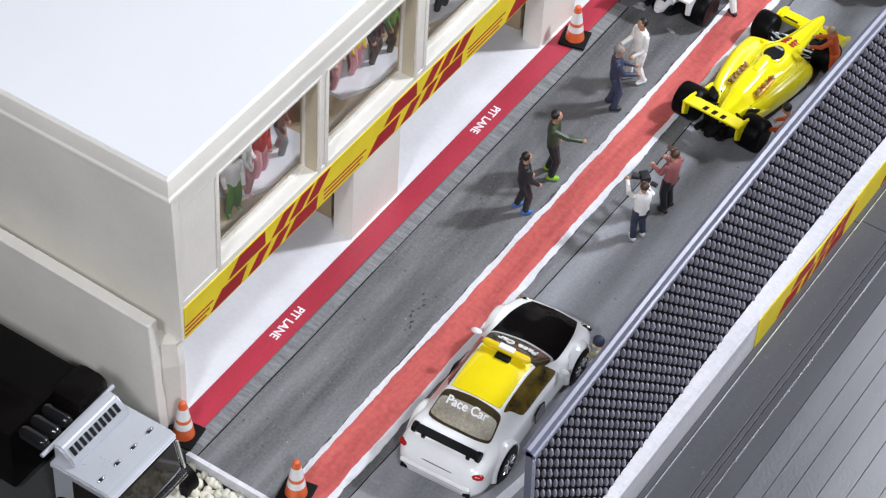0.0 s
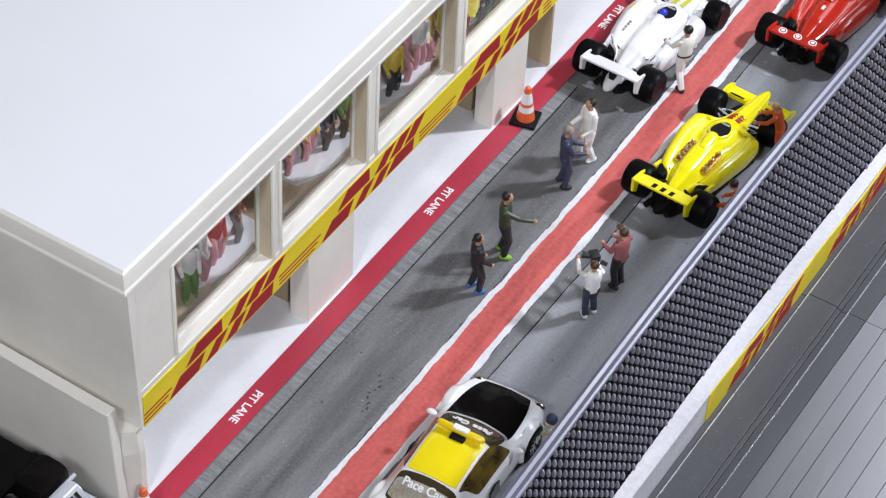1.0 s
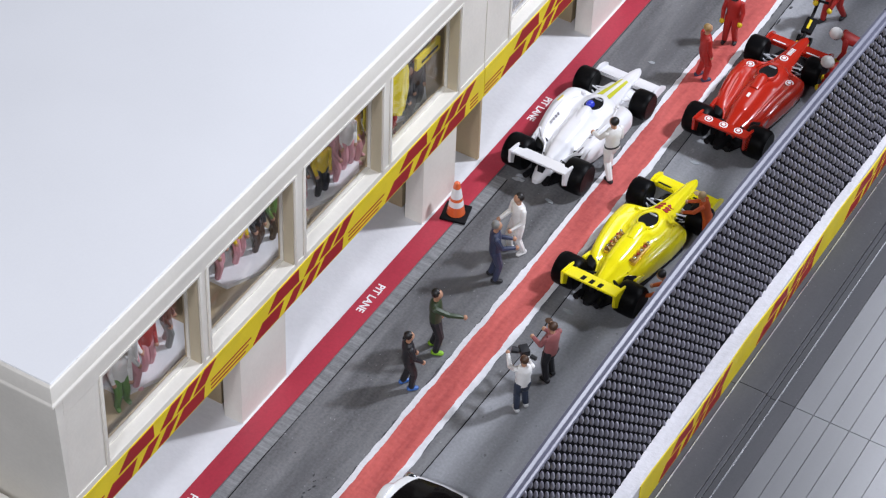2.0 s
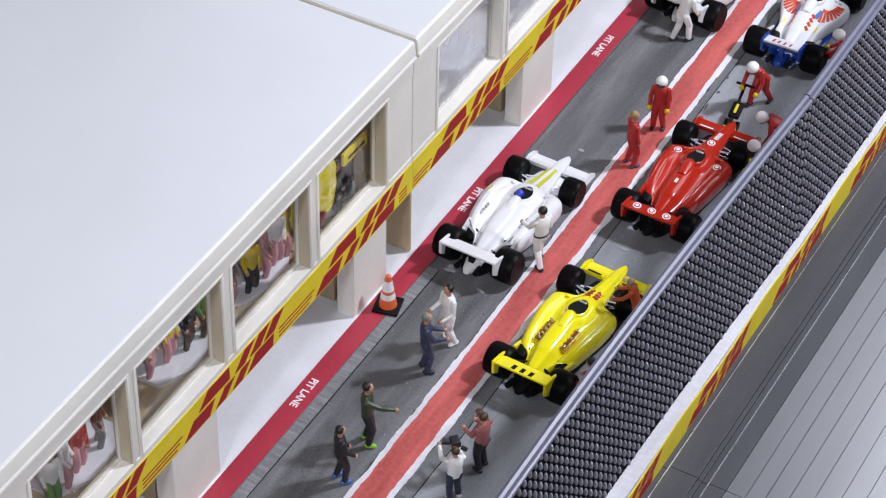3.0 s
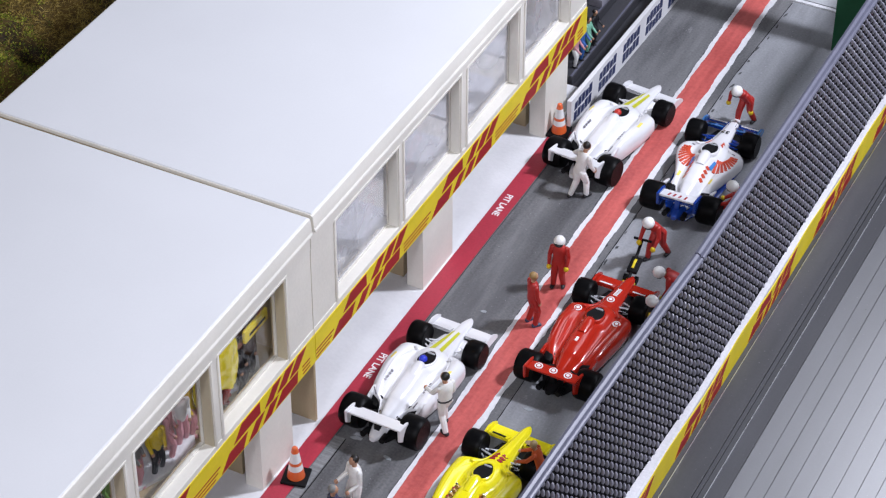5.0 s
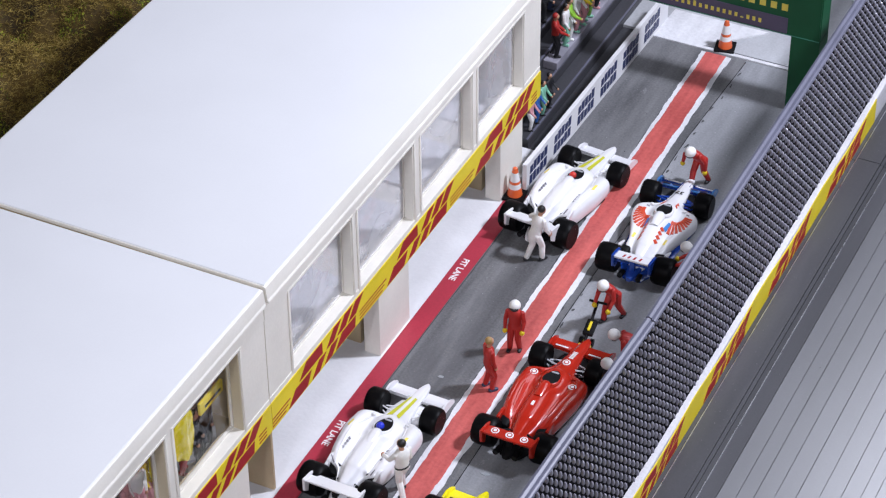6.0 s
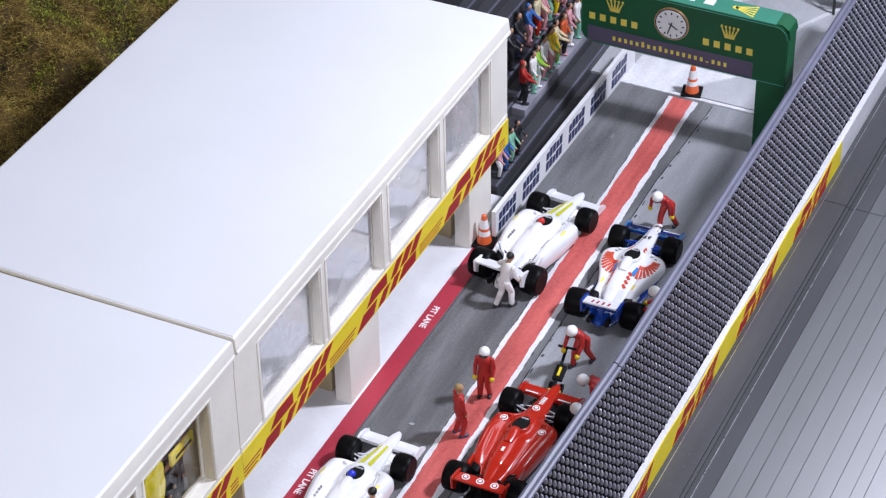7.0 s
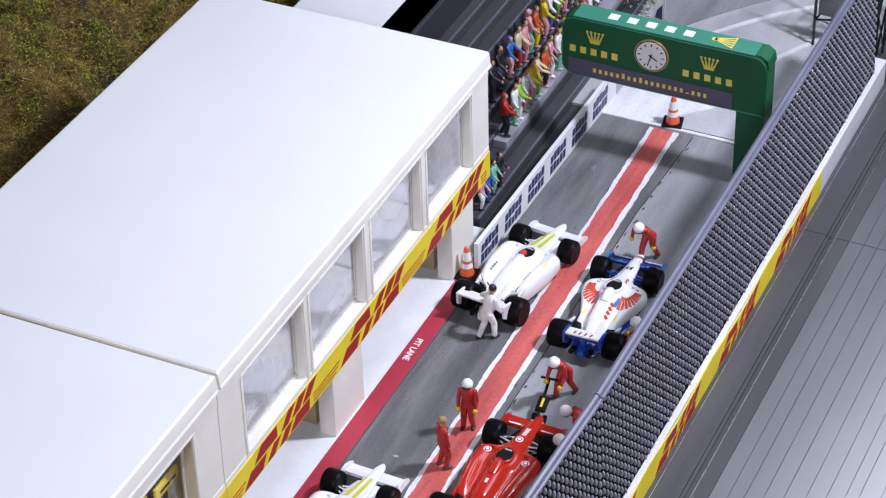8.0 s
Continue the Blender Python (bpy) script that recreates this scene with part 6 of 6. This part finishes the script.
# ---- moss bank behind the building ----
bm = bmesh.new()
nx_, ny_ = 64, 230
hx = lambda i: -.168 - .30 * i / nx_
hy = lambda j: -.05 + 1.15 * j / ny_
bank_z = np.array([[.008 + .034 * min(1, i / 26) + .018 * noise.noise(Vector((hx(i) * 30, hy(j) * 30, 1))) + .011 * noise.noise(Vector((hx(i) * 80, hy(j) * 80, 4))) + .005 * noise.noise(Vector((hx(i) * 190, hy(j) * 190, 7))) for j in range(ny_ + 1)] for i in range(nx_ + 1)])
greenness = np.array([[noise.noise(Vector((hx(i) * 17, hy(j) * 17, 9))) + .7 * noise.noise(Vector((hx(i) * 70, hy(j) * 70, 3))) for j in range(ny_ + 1)] for i in range(nx_ + 1)])
grid = [[bm.verts.new((hx(i), hy(j), bank_z[i, j])) for j in range(ny_ + 1)] for i in range(nx_ + 1)]
for i in range(nx_):
    for j in range(ny_):
        bm.faces.new((grid[i][j], grid[i + 1][j], grid[i + 1][j + 1], grid[i][j + 1]))
tagged(part("moss_bank", bm, M["moss"]), "brown dry moss bank behind the pit building", "moss", kind="stuff")


def on_grid(values, x, y):
    """Value of a grid over the bank at points x, y."""
    fi = np.clip((-.168 - x) / .30 * nx_, 0, nx_ - 1e-6)
    fj = np.clip((y + .05) / 1.15 * ny_, 0, ny_ - 1e-6)
    i, j = fi.astype(int), fj.astype(int)
    a, b = fi - i, fj - j
    return values[i, j] * (1 - a) * (1 - b) + values[i + 1, j] * a * (1 - b) + values[i, j + 1] * (1 - a) * b + values[i + 1, j + 1] * a * b


def tufts(name, mat, count, seed, length, width, steep, green, lift):
    """Short fibres strewn over the bank, each a narrow bent blade."""
    rng = np.random.default_rng(seed)
    x, y = rng.uniform(-.37, -.1685, count), rng.uniform(.15, .80, count)
    patch = on_grid(greenness, x, y) + rng.normal(0, .10, count)
    keep = patch > .10 if green else (patch < .16) | (rng.random(count) < .30)
    x, y = x[keep], y[keep]
    n = len(x)
    z = on_grid(bank_z, x, y) + rng.uniform(-.0008, lift, n)
    a, t, l = rng.uniform(0, 2 * math.pi, n), rng.uniform(steep[0], steep[1], n), length * rng.uniform(.5, 1.4, n)
    p = np.stack([x, y, z], 1)
    d = np.stack([np.cos(a) * np.cos(t), np.sin(a) * np.cos(t), np.sin(t)], 1) * l[:, None]
    s = np.stack([-np.sin(a), np.cos(a), rng.uniform(-.6, .6, n)], 1) * (l * width)[:, None]
    curl = s * rng.uniform(-3, 3, n)[:, None] * (0 if green else 1) + np.array([0, 0, 1]) * (l * -.12)[:, None]
    tip = d + curl
    verts = np.stack([p - s * .5, p + s * .5, p + d * .55 + s, p + tip, p + d * .55 - s], 1).reshape(-1, 3)
    me = bpy.data.meshes.new(name)
    me.from_pydata(verts.tolist(), [], np.arange(n * 5).reshape(-1, 5).tolist())
    me.materials.append(mat)
    return new(name, me)


tagged(tufts("dry_tuft", M["fibre"], 420000, 3, .0030, .036, (-.1, .75), False, .0030), "brown dry moss fibres", "moss", kind="stuff")
tagged(tufts("green_tuft", M["fibre_green"], 300000, 4, .0011, .30, (.1, 1.2), True, .0034), "green moss patches among dry fibres", "moss", kind="stuff")

# ---- transporter lorry and gravel at the corner ----
lo = thing("transporter", "silver and black model race transporter lorry", "lorry", at=pose(0.0, -.1010, -.006))
def slab(bm, poly, y0, y1, bevel):
    """A side profile (x, z) drawn out along y."""
    prism(bm, poly, y0, y1 - y0, lambda u, v, w: (u, w, v))
    bmesh.ops.recalc_face_normals(bm, faces=bm.faces)
    bmesh.ops.bevel(bm, geom=[e for e in bm.edges if e.calc_face_angle(0) > .25], offset=bevel, segments=3, affect="EDGES")


bm = bmesh.new()
slab(bm, [(-.0150, .0040), (-.0150, .0270), (.0075, .0280), (.0102, .0268), (.0128, .0150), (.0140, .0040)], -.0158, .0158, .0010)
cab = part("cab", bm, M["silver"], lo, "silver cab", angle=30)
bm = bmesh.new()
slab(bm, [(-.0150, .0262), (-.0150, .0284), (.0080, .0290), (.0112, .0276), (.0104, .0262)], -.0166, .0166, .0007)
part("cab_roof", bm, M["silver"], lo, "silver cab roof with a rounded visor edge", angle=30)
bm = bmesh.new()
slab(bm, [(-.0150, .0284), (-.0062, .0286), (-.0072, .0312), (-.0112, .0348), (-.0150, .0352)], -.0140, .0140, .0008)
part("roof_spoiler", bm, M["silver"], lo, angle=30)
for k in range(10):
    bm = bmesh.new()
    y = -.0118 + k * .0024
    tilt = lambda a, c, w: (-.0072 - a * .74 + w * .67, c, .0313 + a * .67 + w * .74)
    prism(bm, [(.0010, y), (.0010, y + .0014), (.0042, y + .0014), (.0042, y)], .0002, .0003, tilt)
    bmesh.ops.recalc_face_normals(bm, faces=bm.faces)
    part("print_bar", bm, M["black"], lo, smooth=False)
for k in range(4):
    bm = bmesh.new()
    blob(bm, (.0030, -.0122 + k * .0081, .0290), .0008, .0018, .0005, 10)
    part("roof_lamp", bm, M["chrome"], lo)
bm = bmesh.new()
rings(bm, [[(.0105 + d, y, .0262), (.0131 + d, y, .0152), (.0121, y, .0152), (.0095, y, .0262)] for y, d in ((-.0146, .0), (-.0120, .0005), (.0, .0009), (.0120, .0005), (.0146, .0))])
bmesh.ops.recalc_face_normals(bm, faces=bm.faces)
part("windscreen", bm, M["glass_dark"], cab)
for s in (-1, 1):
    bm = bmesh.new()
    prism(bm, [(-.0060, .0160), (.0092, .0160), (.0070, .0248), (-.0060, .0248)], .0156, .0004, lambda u, v, w: (u, s * w, v))
    bmesh.ops.recalc_face_normals(bm, faces=bm.faces)
    part("side_window", bm, M["glass_dark"], cab, smooth=False)
    bm = bmesh.new()
    tube(bm, (.0110, s * .0158, .0256), (.0136, s * .0158, .0140), .0006, .0006, 8)
    part("door_pillar", bm, M["chrome"], cab)
bm = bmesh.new()
slab(bm, [(.0128, .0040), (.0126, .0138), (.0156, .0132), (.0160, .0040)], -.0160, .0160, .0008)
part("grille", bm, M["chrome"], lo)
bm = bmesh.new()
box(bm, -.1600, -.0300, -.0175, .0175, .004, .0320, .0015)
part("trailer", bm, M["bonnet_black"], lo, "black trailer body")
bm = bmesh.new()
box(bm, -.0290, -.0165, .0010, .0168, .006, .0380, .0034)
part("tank", bm, M["bonnet_black"], lo, "black ribbed tank behind the cab")
for k in range(3):
    bm = bmesh.new()
    tube(bm, (-.0265, -.0135 + k * .0056, .0320), (-.0195, -.0135 + k * .0056, .0320), .0025, .0025, 14, round_end=True)
    part("cylinder", bm, M["black_gloss"], lo)
bm = bmesh.new()
tube(bm, (-.0160, -.0180, .0325), (-.0160, .0175, .0325), .0008, .0008, 8)
part("roll_bar", bm, M["silver"], lo)
for xx in (-.0080, .0110, -.12):
    for s in (-1, 1):
        bm = bmesh.new()
        spin(bm, [(-.003, .004), (-.003, .0068), (.003, .0068), (.003, .004)], 0, 0, .0068, 20)
        bm.transform(Matrix.Translation((xx, s * .0150, 0)) @ Matrix.Rotation(math.pi / 2, 4, "Z"))
        part("wheel", bm, M["tyre"], lo)

random.seed(21)
seedling = bmesh.new()
bmesh.ops.create_icosphere(seedling, subdivisions=2, radius=1)
pebble = [v.co.copy() for v in seedling.verts]
pebble_faces = [[v.index for v in f.verts] for f in seedling.faces]
seedling.free()
verts, faces = [], []
for i in range(800):
    x, y = random.uniform(.004, .06), random.uniform(-.115, -.0775)
    r = random.uniform(.0010, .0021)
    m = pose(x, y, -.005 + random.uniform(.0, .0028), random.uniform(0, 90), random.uniform(0, 90), random.uniform(0, 180)) @ Matrix.Diagonal((r * 1.3, r, r * .75, 1))
    n = len(verts)
    verts += [m @ (q * (1 + .22 * noise.noise(q * 1.3 + Vector((i, 0, 0))))) for q in pebble]
    faces += [[n + q for q in f] for f in pebble_faces]
me = bpy.data.meshes.new("gravel")
me.from_pydata(verts, [], faces)
me.shade_smooth()
me.materials.append(M["stone"])
tagged(new("gravel", me), "pale cream gravel stones beside the lane", "gravel", kind="stuff")
